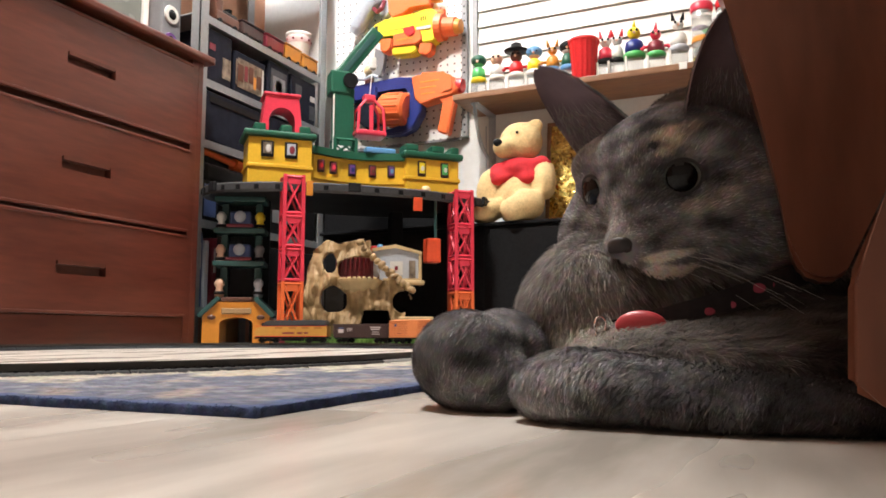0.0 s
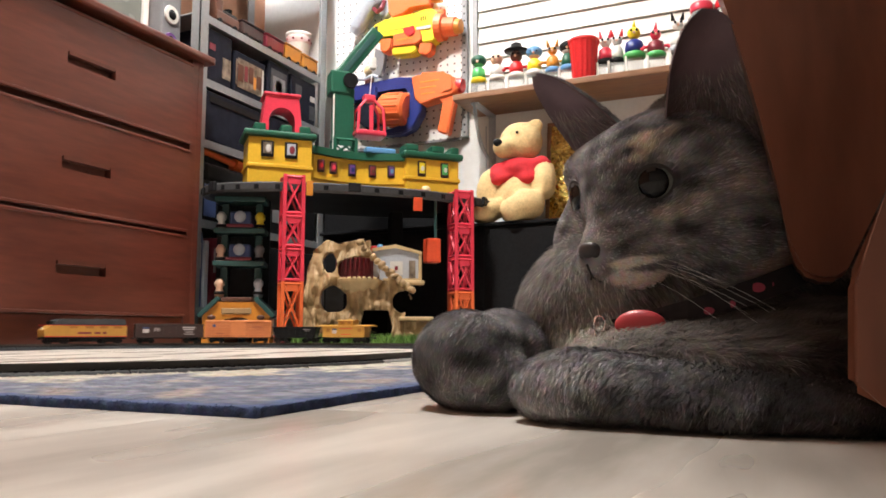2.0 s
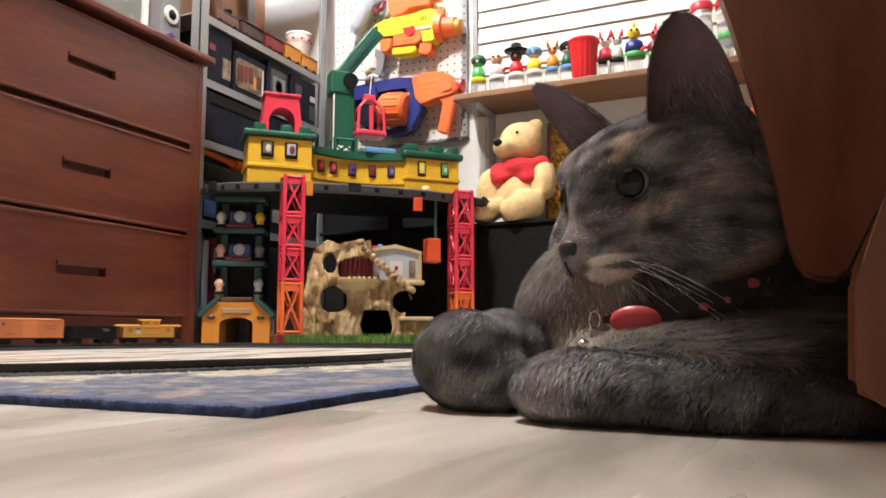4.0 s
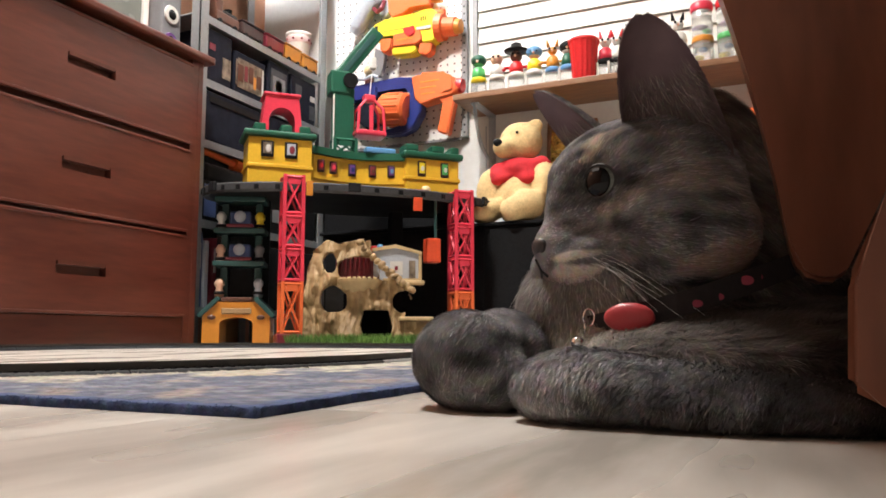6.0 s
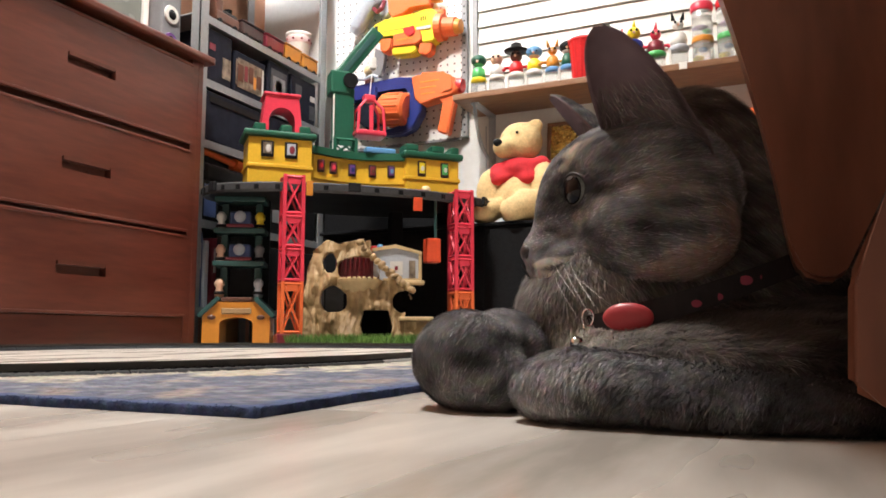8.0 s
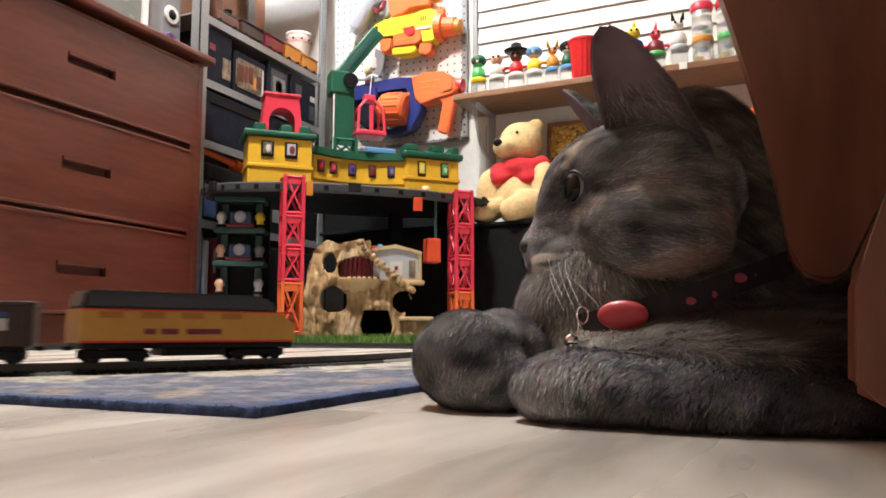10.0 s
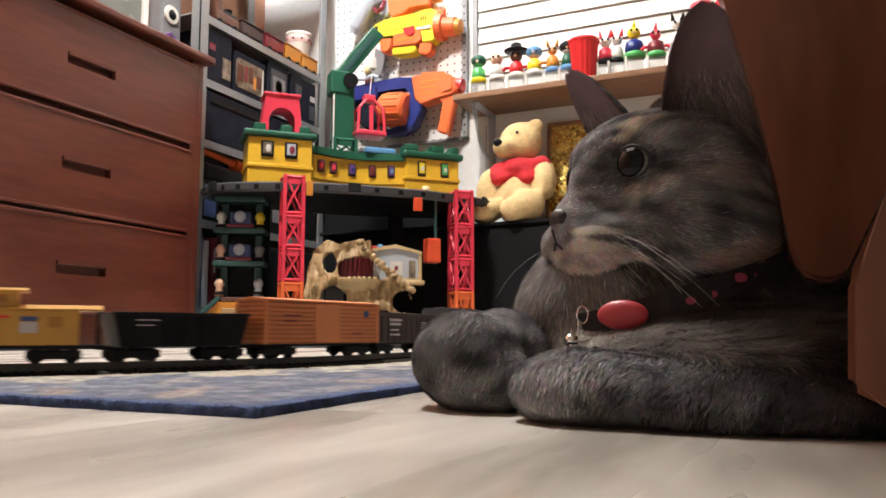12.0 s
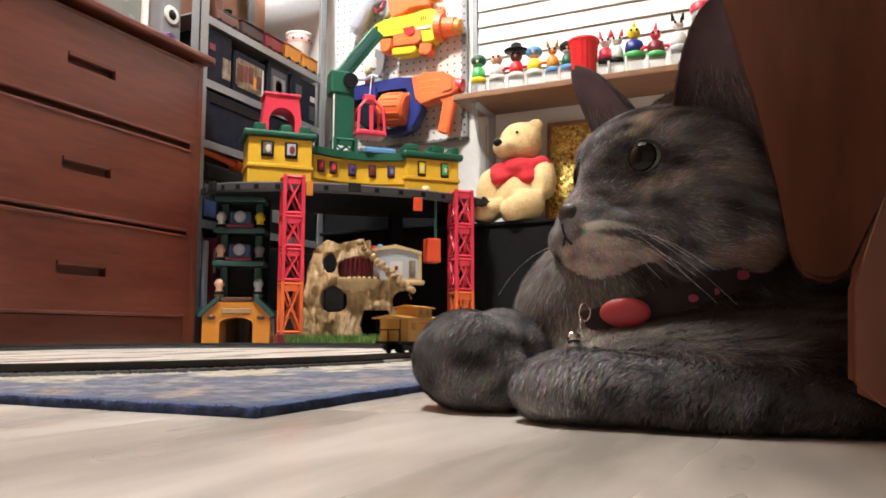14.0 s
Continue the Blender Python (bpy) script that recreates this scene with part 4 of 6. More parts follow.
def teddy():
    b = thing("teddy_bear", "cream plush bear in a red knitted shirt", "soft toy", pose(-0.690, 2.105, 0.345, 0, 0, 8))
    blobs = [((0, -0.010, 0.085), (0.070, 0.064, 0.084)), ((-0.094, -0.025, 0.098), (0.029, 0.032, 0.056)), ((0.084, -0.048, 0.120), (0.033, 0.036, 0.052)), ((-0.085, -0.075, 0.036), (0.046, 0.052, 0.036)),
             ((0.040, -0.090, 0.050), (0.050, 0.042, 0.046)), ((0.004, -0.125, 0.033), (0.036, 0.026, 0.036)), ((0.0, 0.0, 0.16), (0.05, 0.045, 0.04)), ((0.075, -0.02, 0.155), (0.034, 0.036, 0.036)), ((-0.074, -0.01, 0.140), (0.032, 0.036, 0.036))]
    pts, faces = soft_body((0, 0, 0.09), blobs, 0.02, 5, 0.25)
    rough_up = np.array([noise.noise(Vector(p) * 140) for p in pts])
    pts = pts + (pts - np.array((0, 0, 0.09))) * rough_up[:, None] * 0.03
    pts[:, 2] = np.maximum(pts[:, 2], 0)

    def put(name, pts, faces, material):
        me = bpy.data.meshes.new(name)
        me.from_pydata(pts.tolist(), [], faces.tolist())
        me.materials.append(M[material])
        for q in me.polygons:
            q.use_smooth = True
        ob = new(name, me)
        ob.parent = b
        return ob
    put("body", pts, faces, "plush")
    pts, faces = soft_body((0, 0, 0.24), [((0.008, 0, 0.254), (0.064, 0.054, 0.060)), ((-0.034, -0.040, 0.230), (0.034, 0.036, 0.030)), ((0.054, -0.005, 0.300), (0.021, 0.013, 0.021)), ((-0.022, 0.025, 0.305), (0.016, 0.012, 0.014))], 0.012, 5, 0.15)
    rough_up = np.array([noise.noise(Vector(p) * 140) for p in pts])
    put("head", pts + (pts - np.array((0, 0, 0.24))) * rough_up[:, None] * 0.025, faces, "plush")
    part("nose", ball(bmesh.new(), (-0.048, -0.072, 0.240), 0.0125, (1.1, 0.7, 0.95), 14), "black", b, smooth=True)
    part("eye", ball(bmesh.new(), (0.006, -0.053, 0.272), 0.0045, n=10), "black", b, smooth=True)
    pts, faces = soft_body((0.005, 0, 0.150), [((0.004, -0.010, 0.168), (0.062, 0.060, 0.036)), ((0.072, -0.018, 0.178), (0.030, 0.038, 0.026)), ((-0.060, -0.012, 0.164), (0.026, 0.036, 0.026)), ((0.034, -0.040, 0.135), (0.034, 0.034, 0.024)), ((-0.042, -0.034, 0.138), (0.036, 0.036, 0.024))], 0.015, 5, 0.15)
    fold = np.array([noise.noise(Vector((p[0] * 30, p[1] * 30, p[2] * 70))) for p in pts])
    put("shirt", pts + (pts - np.array((0, 0, 0.15))) * fold[:, None] * 0.05, faces, "knit")


teddy()


def orange_box():
    o = thing("orange_box", "orange carton standing on the black cabinet", "box", pose(-0.045, 2.13, 0.345, 0, 0, 6))
    part("carton", boxes((-0.075, 0.075, -0.05, 0.06, 0, 0.275), bevel=0.003), "orange", o)
    part("panel", boxes((-0.06, 0.06, -0.0515, -0.0502, 0.03, 0.215)), "white", o)


orange_box()


def gold_picture():
    g = thing("gold_picture", "gold sequinned panel in a thin brown frame", "picture", pose(-0.565, 2.19, 0.35, -8, 0, 0))
    part("panel", boxes((-0.058, 0.075, -0.002, 0.006, 0.004, 0.325)), "gold", g)
    for x0, x1, z0, z1 in ((-0.070, -0.058, 0, 0.337), (0.075, 0.087, 0, 0.337), (-0.058, 0.075, 0.325, 0.337), (-0.058, 0.075, 0, 0.008)):
        part("frame_bar", boxes((x0, x1, -0.008, 0.008, z0, z1), bevel=0.002), "shelf_wood", g)
    gr = random.Random(5)
    bm = bmesh.new()
    for _ in range(420):
        x, z = gr.uniform(-0.056, 0.073), gr.uniform(0.01, 0.32)
        m = pose(x, -0.0035, z, gr.uniform(60, 120), gr.uniform(-30, 30), gr.uniform(0, 90))
        bmesh.ops.create_circle(bm, cap_ends=True, segments=6, radius=0.0042, matrix=m)
    tagged(part("sequins", bm, "gold", g), kind="stuff")


gold_picture()


# ---------- what stands on the shelving and the dresser ----------
def storage_box(x, y, z, w, d, h, base, face, bars_, label, turn=0):
    b = thing("storage_box", label, "box", pose(x, y, z, 0, 0, turn), group="boxes on the shelving")
    part("carton", boxes((-d, 0, 0, w, 0, h), bevel=0.003), base, b)
    if face:
        part("front_label", boxes((0.0, 0.0012, 0.012, w - 0.012, h * 0.15, h * 0.85)), face, b)
    for k, (a, c, e, f, m) in enumerate(bars_):
        part("print", boxes((0.0012, 0.0022, w * a, w * c, h * e, h * f)), m, b)
    return b


def shelf_goods():
    sh = 0.7255
    storage_box(-1.408, 1.560, sh, 0.105, 0.22, 0.150, "navy", None, [(0.62, 0.95, 0.15, 0.55, "photo"), (0.10, 0.32, 0.60, 0.72, "maroon")], "open dark box with red and white toys showing")
    storage_box(-1.408, 1.680, sh, 0.140, 0.22, 0.125, "navy", "photo", [(0.08, 0.26, 0.3, 0.7, "brown"), (0.30, 0.40, 0.35, 0.72, "maroon"), (0.30, 0.5, 0.2, 0.32, "photo"), (0.45, 0.58, 0.36, 0.75, "brown"), (0.60, 0.68, 0.25, 0.55, "amber"), (0.70, 0.86, 0.3, 0.62, "brown"), (0.88, 0.93, 0.18, 0.82, "lettering_plain"), (0.02, 0.06, 0.2, 0.8, "photo")], "grey carton with a busy photograph on its front")
    storage_box(-1.408, 1.836, sh, 0.105, 0.22, 0.150, "navy", "photo_grey", [(0.2, 0.8, 0.3, 0.7, "grey"), (0.35, 0.65, 0.4, 0.62, "photo")], "grey carton with a faded picture")
    storage_box(-1.408, 1.956, sh, 0.140, 0.22, 0.145, "navy", None, [(0.15, 0.4, 0.55, 0.8, "photo_grey"), (0.75, 0.95, 0.55, 0.68, "lettering"), (0.72, 0.97, 0.12, 0.45, "photo_grey")], "dark carton with small pale labels")
    sh = 0.5555
    storage_box(-1.404, 1.56, sh, 0.25, 0.24, 0.140, "navy", None, [(0.05, 0.95, 0.78, 0.9, "black")], "dark blue plastic bin")
    storage_box(-1.404, 1.83, sh, 0.275, 0.24, 0.145, "navy", None, [(0.55, 0.66, 0.3, 0.55, "photo_grey"), (0.75, 0.93, 0.62, 0.78, "lettering"), (0.72, 0.95, 0.1, 0.5, "photo_grey")], "dark blue bin with pale labels")
    sh = 0.3355
    storage_box(-1.404, 1.56, sh, 0.26, 0.24, 0.11, "black", None, [(0.02, 0.2, 0.1, 0.9, "train_blue")], "black bin in shade")
    storage_box(-1.404, 1.84, sh, 0.26, 0.24, 0.17, "black", None, [(0.1, 0.4, 0.2, 0.5, "grey")], "black bin in deep shade")
    sh = 0.1005
    for k, (m, h, w) in enumerate((("train_blue", 0.20, 0.022), ("tank", 0.18, 0.016), ("maroon", 0.19, 0.02), ("grey", 0.17, 0.03), ("sky", 0.18, 0.015), ("navy", 0.2, 0.03))):
        b = thing("book", "upright book with a plain spine", "book", pose(-1.405, 1.548 + 0.03 * k, sh), group="books on the shelving")
        part("cover", boxes((-0.15, 0, 0, w, 0, h), bevel=0.001), m, b)
        part("spine_print", boxes((0, 0.001, w * 0.3, w * 0.7, h * 0.5, h * 0.85)), "lettering", b)
    storage_box(-1.404, 1.76, sh, 0.34, 0.24, 0.19, "black", None, [], "large black bin in deep shade")
    # orange toy in the gap over the bins
    t = thing("toy_blaster", "black and orange toy blaster lying on a bin", "toy blaster", pose(-1.43, 1.575, 0.4475), group="toy blasters")
    part("body", boxes((-0.03, 0.02, 0.0, 0.17, 0.0, 0.05), bevel=0.01), "black", t)
    part("barrel", tube(bmesh.new(), (0.0, 0.0, 0.085), (0.005, 0.13, 0.072), 0.010), "orange", t)
    part("muzzle", tube(bmesh.new(), (0.005, 0.13, 0.070), (0.005, 0.19, 0.064), 0.018, 0.02), "orange", t)
    part("sight", boxes((-0.03, 0.0, 0.02, 0.12, 0.05, 0.09), bevel=0.004), "black", t)
    # model train on the upper shelf
    for k, (y, L, h, m, lab) in enumerate(((1.60, 0.10, 0.040, "brown", "brown toy steam engine on the shelf"), (1.715, 0.10, 0.048, "train_brown", "dark brown toy wagon on the shelf"), (1.83, 0.09, 0.050, "maroon", "maroon toy wagon on the shelf"), (1.93, 0.085, 0.055, "amber", "mustard toy wagon on the shelf"), (2.025, 0.085, 0.052, "amber", "mustard toy wagon on the shelf"))):
        w = thing("toy_wagon", lab, "toy train", pose(-1.435, y, 0.905), group="toy train on the shelf")
        part("body", boxes((-0.022, 0.022, 0, L, 0.012, h), bevel=0.004), m, w)
        for yy in (0.018, L - 0.018):
            part("wheel", tube(bmesh.new(), (-0.02, yy, 0.009), (0.023, yy, 0.009), 0.009, n=14), "black", w)
        if k == 0:
            part("chimney", tube(bmesh.new(), (0, 0.075, 0.04), (0, 0.075, 0.066), 0.008, 0.012), "black", w)
            part("boiler", tube(bmesh.new(), (0, 0.02, 0.040), (0, 0.098, 0.040), 0.018, n=16), "black", w)
            part("cab", boxes((-0.02, 0.02, 0.0, 0.03, 0.03, 0.075), bevel=0.003), "brown", w)
        else:
            part("roof", boxes((-0.025, 0.025, -0.003, L + 0.003, h, h + 0.006), bevel=0.003), m, w)
    storage_box(-1.425, 2.03, 0.9055, 0.10, 0.10, 0.062, "brown", None, [], "low brown carton under a tub")
    b = thing("white_bucket", "white paper tub with red printed band", "tub", pose(-1.475, 2.085, 0.968))
    part("tub", lathe(bmesh.new(), [(0.034, 0.0), (0.036, 0.003), (0.042, 0.082), (0.044, 0.085), (0.044, 0.090), (0.040, 0.090), (0.032, 0.01)], 28), "white", b, smooth=True)
    part("band", lathe(bmesh.new(), [(0.0405, 0.052), (0.0413, 0.053), (0.0425, 0.074), (0.0422, 0.076)], 28), "pale_pink", b, smooth=True)
    for k in range(9):
        a = math.tau * k / 9
        part("spot", ball(bmesh.new(), (0.0418 * math.cos(a), 0.0418 * math.sin(a), 0.064), 0.0045, n=8), "maroon", b, smooth=True)
    # loudspeaker and screen on the dresser
    s = thing("loudspeaker", "small grey loudspeaker with a white ringed cone", "loudspeaker", pose(-1.47, 1.455, 0.755))
    part("cabinet", boxes((-0.075, 0.0, 0.0, 0.072, 0.0, 0.235), bevel=0.006), "grey", s)
    for z, r in ((0.135, 0.026), (0.065, 0.020)):
        bm = tube(bmesh.new(), (0.0, 0.034, z), (0.004, 0.034, z), r, r * 0.92, 24)
        part("cone_ring", bm, "white" if z > 0.1 else "purple", s)
        part("cone", ball(bmesh.new(), (0.003, 0.034, z), r * 0.55, (0.4, 1, 1), 16), "black", s, smooth=True)
    t = thing("television", "flat grey television with a silver edge standing on the dresser", "television", pose(-1.50, 0.86, 0.755, 0, 0, 0))
    part("screen", boxes((-0.03, 0.0, 0.02, 0.555, 0.035, 0.40), bevel=0.004), "screen", t)
    part("bezel", boxes((-0.035, 0.008, 0.555, 0.572, 0.02, 0.415), bevel=0.003), "white", t, "pale silver edge")
    part("bezel", boxes((-0.035, 0.008, 0.02, 0.555, 0.02, 0.035), bevel=0.003), "grey", t)
    part("foot", boxes((-0.08, 0.03, 0.2, 0.4, 0.0, 0.02), bevel=0.004), "grey", t)


shelf_goods()

# ---------- toy railway ----------
TRACK_X, TRACK_Y, RADIUS, STRAIGHT, RAIL_TOP = -0.816, 0.778, 0.460, 0.312, 0.0105
LOOP = math.tau * RADIUS + 2 * STRAIGHT


def on_track(s, side=0.0):
    """The place and heading on the oval, s metres from the south end of its east straight; side: metres out from the middle."""
    s %= LOOP
    half = math.pi * RADIUS
    r = RADIUS + side
    if s < STRAIGHT:
        x, y, a = r, -STRAIGHT / 2 + s, 0
    elif s < STRAIGHT + half:
        a = (s - STRAIGHT) / RADIUS
        x, y = r * math.cos(a), STRAIGHT / 2 + r * math.sin(a)
    elif s < 2 * STRAIGHT + half:
        x, y, a = -r, STRAIGHT / 2 - (s - STRAIGHT - half), math.pi
    else:
        a = math.pi + (s - 2 * STRAIGHT - half) / RADIUS
        x, y = r * math.cos(a), -STRAIGHT / 2 + r * math.sin(a)
    return TRACK_X + x, TRACK_Y + y, a + math.pi / 2


def band(bm, s0, s1, profile, steps):
    """A profile of (side, height) drawn along the track."""
    rows = []
    for i in range(steps + 1):
        s = s0 + (s1 - s0) * i / steps
        rows.append([bm.verts.new((*on_track(s, side)[:2], z)) for side, z in profile])
    k = len(profile)
    for p, q in zip(rows, rows[1:]):
        for j in range(k):
            bm.faces.new((p[j], q[j], q[(j + 1) % k], p[(j + 1) % k]))
    bm.faces.new(rows[0])
    bm.faces.new(rows[-1][::-1])
    return bm


def railway():
    cuts = [0, STRAIGHT / 2, STRAIGHT]
    cuts += [STRAIGHT + math.pi * RADIUS * i / 6 for i in range(1, 7)]
    cuts += [STRAIGHT * 1.5 + math.pi * RADIUS, 2 * STRAIGHT + math.pi * RADIUS]
    cuts += [2 * STRAIGHT + math.pi * RADIUS * (1 + i / 6) for i in range(1, 7)]
    for i, (a, b) in enumerate(zip(cuts, cuts[1:])):
        t = thing("track_section", "black plastic track bed with steel rails" if i != 0 else "grey plastic track bed section with steel rails", "toy track", group="railway track")
        part("bed", band(bmesh.new(), a + 0.0004, b - 0.0004, [(-0.025, 0), (0.025, 0), (0.019, 0.0050), (0.017, 0.0056), (-0.017, 0.0056), (-0.019, 0.0050)], 10), "bed" if i != 0 else "bed_grey", t)
        for side in (-0.0085, 0.0085):
            part("rail", band(bmesh.new(), a, b, [(side - 0.001, 0.0056), (side + 0.001, 0.0056), (side + 0.0009, RAIL_TOP), (side - 0.0009, RAIL_TOP)], 10), "rail", t)
        bm = bmesh.new()
        n = max(3, round((b - a) / 0.0085))
        for j in range(n):
            x, y, h = on_track(a + (j + 0.5) * (b - a) / n)
            box(bm, -0.0013, 0.0013, -0.0155, 0.0155, 0.0052, 0.0066, m=pose(x, y, 0, 0, 0, math.degrees(h)))
        tagged(part("sleeper_bed", bm, "black", t), kind="stuff")


railway()

# Train cars stand along +x on the rail top, nose forward.
TRAIN = []


def bogie(parent, x, name="bogie", r=0.0052, base=0.021):
    b = part(name, boxes((x - base / 2 - 0.006, x + base / 2 + 0.006, -0.0115, -0.0085, 0.003, 0.0085), (x - base / 2 - 0.006, x + base / 2 + 0.006, 0.0085, 0.0115, 0.003, 0.0085),
                              (x - 0.005, x + 0.005, -0.0085, 0.0085, 0.005, 0.012), bevel=0.0007), "black", parent)
    for dx in (-base / 2, base / 2):
        bm = bmesh.new()
        for y in (-0.0078, 0.0078):
            tube(bm, (x + dx, y - 0.0014, r), (x + dx, y + 0.0014, r), r, n=16)
        tube(bm, (x + dx, -0.008, r), (x + dx, 0.008, r), 0.0012, n=8)
        part("wheelset", bm, "black", b)


def bars(parent, rows, material, face=1, y=0.0):
    """Unreadable lettering as plain bars on a car's side."""
    for x0, x1, z0, z1 in rows:
        part("lettering", boxes((x0, x1, y, y + 0.0004, z0, z1)), material, parent)


def couplers(parent, half):
    for sx in (-1, 1):
        part("coupler", boxes((min(sx * half, sx * (half + 0.006)), max(sx * half, sx * (half + 0.006)), -0.002, 0.002, 0.0085, 0.0115), bevel=0.0006), "black", parent)


def locomotive():
    c = thing("toy_locomotive", "yellow toy diesel locomotive with a grey roof", "toy train", group="toy train")
    L = 0.158
    out = [(-L / 2, 0.0135), (L / 2, 0.0135), (L / 2 + 0.001, 0.026), (L / 2 - 0.010, 0.034), (L / 2 - 0.013, 0.036), (-L / 2, 0.036)]
    part("body", prism(bmesh.new(), out, -0.0165, 0.0165), "train_yellow", c)
    roof = [(-L / 2, 0.036), (L / 2 - 0.013, 0.036), (L / 2 - 0.020, 0.0455), (L / 2 - 0.034, 0.0485), (-L / 2 + 0.003, 0.0485)]
    bm = prism(bmesh.new(), roof, -0.0162, 0.0162)
    bmesh.ops.bevel(bm, geom=bm.edges[:], offset=0.002, segments=2, affect="EDGES")
    part("roof", bm, "train_grey", c)
    part("windscreen", boxes((L / 2 - 0.0185, L / 2 - 0.0125, -0.011, 0.011, 0.037, 0.0435), m=Matrix()), "black", c)
    part("frame", boxes((-L / 2 + 0.002, L / 2 - 0.001, -0.0155, 0.0155, 0.0095, 0.0135), (-0.022, 0.022, -0.013, 0.013, 0.004, 0.0095), bevel=0.001), "black", c, "black underframe and fuel tank")
    for x in (-0.052, 0.052):
        bogie(c, x, base=0.030)
    for x in (-0.06, -0.032, -0.004, 0.026):
        part("grille", boxes((x - 0.008, x + 0.008, -0.0171, 0.0171, 0.030, 0.0345)), "train_amber", c)
    for y in (-0.0165, 0.0165):
        part("stripe", boxes((-L / 2, L / 2, y - 0.0004, y + 0.0004, 0.0352, 0.0362)), "red", c)
        part("stripe", boxes((-L / 2, L / 2, y - 0.0004, y + 0.0004, 0.0136, 0.0148)), "red", c)
        bars(c, [(-0.038, -0.030, 0.019, 0.023), (-0.026, -0.014, 0.019, 0.023), (-0.008, 0.018, 0.019, 0.023)], "maroon", y=y - 0.0006 if y < 0 else y)
    for i in range(3):
        part("fan", tube(bmesh.new(), (-0.06 + 0.018 * i, 0, 0.048), (-0.06 + 0.018 * i, 0, 0.0496), 0.006, n=14), "grey", c)
    part("headlight", tube(bmesh.new(), (L / 2 - 0.003, 0, 0.029), (L / 2 + 0.0005, 0, 0.029), 0.0028, n=12), "white", c)
    couplers(c, L / 2)
    return c


def ribbed_box(L, h0, h1, w, ribs, vertical=True):
    bm = boxes((-L / 2, L / 2, -w, w, h0, h1), bevel=0.0008)
    for i in range(ribs):
        if vertical:
            x = -L / 2 + (i + 0.5) * L / ribs
            box(bm, x - 0.0008, x + 0.0008, -w - 0.0008, w + 0.0008, h0 + 0.001, h1 - 0.002)
        else:
            z = h0 + 0.003 + (i + 0.5) * (h1 - h0 - 0.006) / ribs
            box(bm, -L / 2 - 0.0012, L / 2 + 0.0012, -w + 0.001, w - 0.001, z - 0.0009, z + 0.0009)
    return bm


def brown_gondola():
    c = thing("toy_boxcar", "dark brown toy freight car with white lettering", "toy train", group="toy train")
    L = 0.136
    part("body", ribbed_box(L, 0.0115, 0.0375, 0.0165, 11), "train_brown", c)
    part("lid", boxes((-L / 2 - 0.001, L / 2 + 0.001, -0.0172, 0.0172, 0.0375, 0.0400), bevel=0.0008), "train_brown", c)
    for y in (-0.0178, 0.0174):
        bars(c, [(-0.050, -0.024, 0.0315, 0.0340), (-0.048, -0.026, 0.0275, 0.0300), (-0.046, -0.030, 0.0225, 0.0240), (-0.048, -0.028, 0.0180, 0.0195)], "lettering", y=y)
        bars(c, [(0.020, 0.032, 0.030, 0.0312), (0.020, 0.032, 0.0275, 0.0285), (0.020, 0.032, 0.025, 0.026)], "lettering", y=y)
        part("emblem", boxes((0.041, 0.054, y, y + 0.0004, 0.0215, 0.029), bevel=0.00015), "lettering", c)
        part("emblem", boxes((0.041, 0.054, y, y + 0.0004, 0.0300, 0.033), bevel=0.00015), "train_blue", c)
    part("frame", boxes((-L / 2 + 0.004, L / 2 - 0.004, -0.012, 0.012, 0.0095, 0.0115)), "black", c)
    for x in (-0.046, 0.046):
        bogie(c, x)
    couplers(c, L / 2)
    return c


def orange_boxcar():
    c = thing("toy_boxcar", "orange ribbed toy boxcar with a plain door", "toy train", group="toy train")
    L = 0.136
    # Body in the darker tone: shade painted between the slats.
    body = part("body", boxes((-L / 2, L / 2, -0.0160, 0.0160, 0.0115, 0.0450), bevel=0.0008), "train_orange_shaded", c)
    for i in range(9):
        z = 0.0130 + i * 0.0035
        part("slat", boxes((-L / 2 - 0.0010, L / 2 + 0.0010, -0.0170, 0.0170, z, z + 0.0024), bevel=0.0004), "train_orange", body)
    for y0, y1 in ((-0.0172, -0.0155), (0.0155, 0.0172)):
        for x0 in (-L / 2 - 0.001, L / 2 - 0.003):
            part("corner_post", boxes((x0, x0 + 0.004, y0, y1, 0.0115, 0.0450), bevel=0.0004), "train_orange", body)
    roof = [(-0.0175, 0.0450), (0.0175, 0.0450), (0.0175, 0.0462), (0.0, 0.0485), (-0.0175, 0.0462)]
    part("roof", prism(bmesh.new(), roof, -L / 2 - 0.001, L / 2 + 0.001, pose(0, 0, 0, 0, 0, 90)), "train_orange", c)
    for y in (-0.0178, 0.0168):
        part("door", boxes((-0.015, 0.015, y, y + 0.001, 0.0125, 0.0440), bevel=0.0003), "train_orange", c)
        part("emblem", boxes((0.047, 0.053, y, y + 0.0006, 0.034, 0.0395)), "train_blue", c)
        bars(c, [(-0.050, -0.030, 0.033, 0.0345), (-0.050, -0.036, 0.029, 0.030), (0.030, 0.044, 0.019, 0.0202)], "maroon", y=y + (0.0002 if y < 0 else 0.0006))
    part("frame", boxes((-L / 2 + 0.004, L / 2 - 0.004, -0.012, 0.012, 0.0095, 0.0115)), "black", c)
    for x in (-0.046, 0.046):
        bogie(c, x)
    couplers(c, L / 2)
    return c


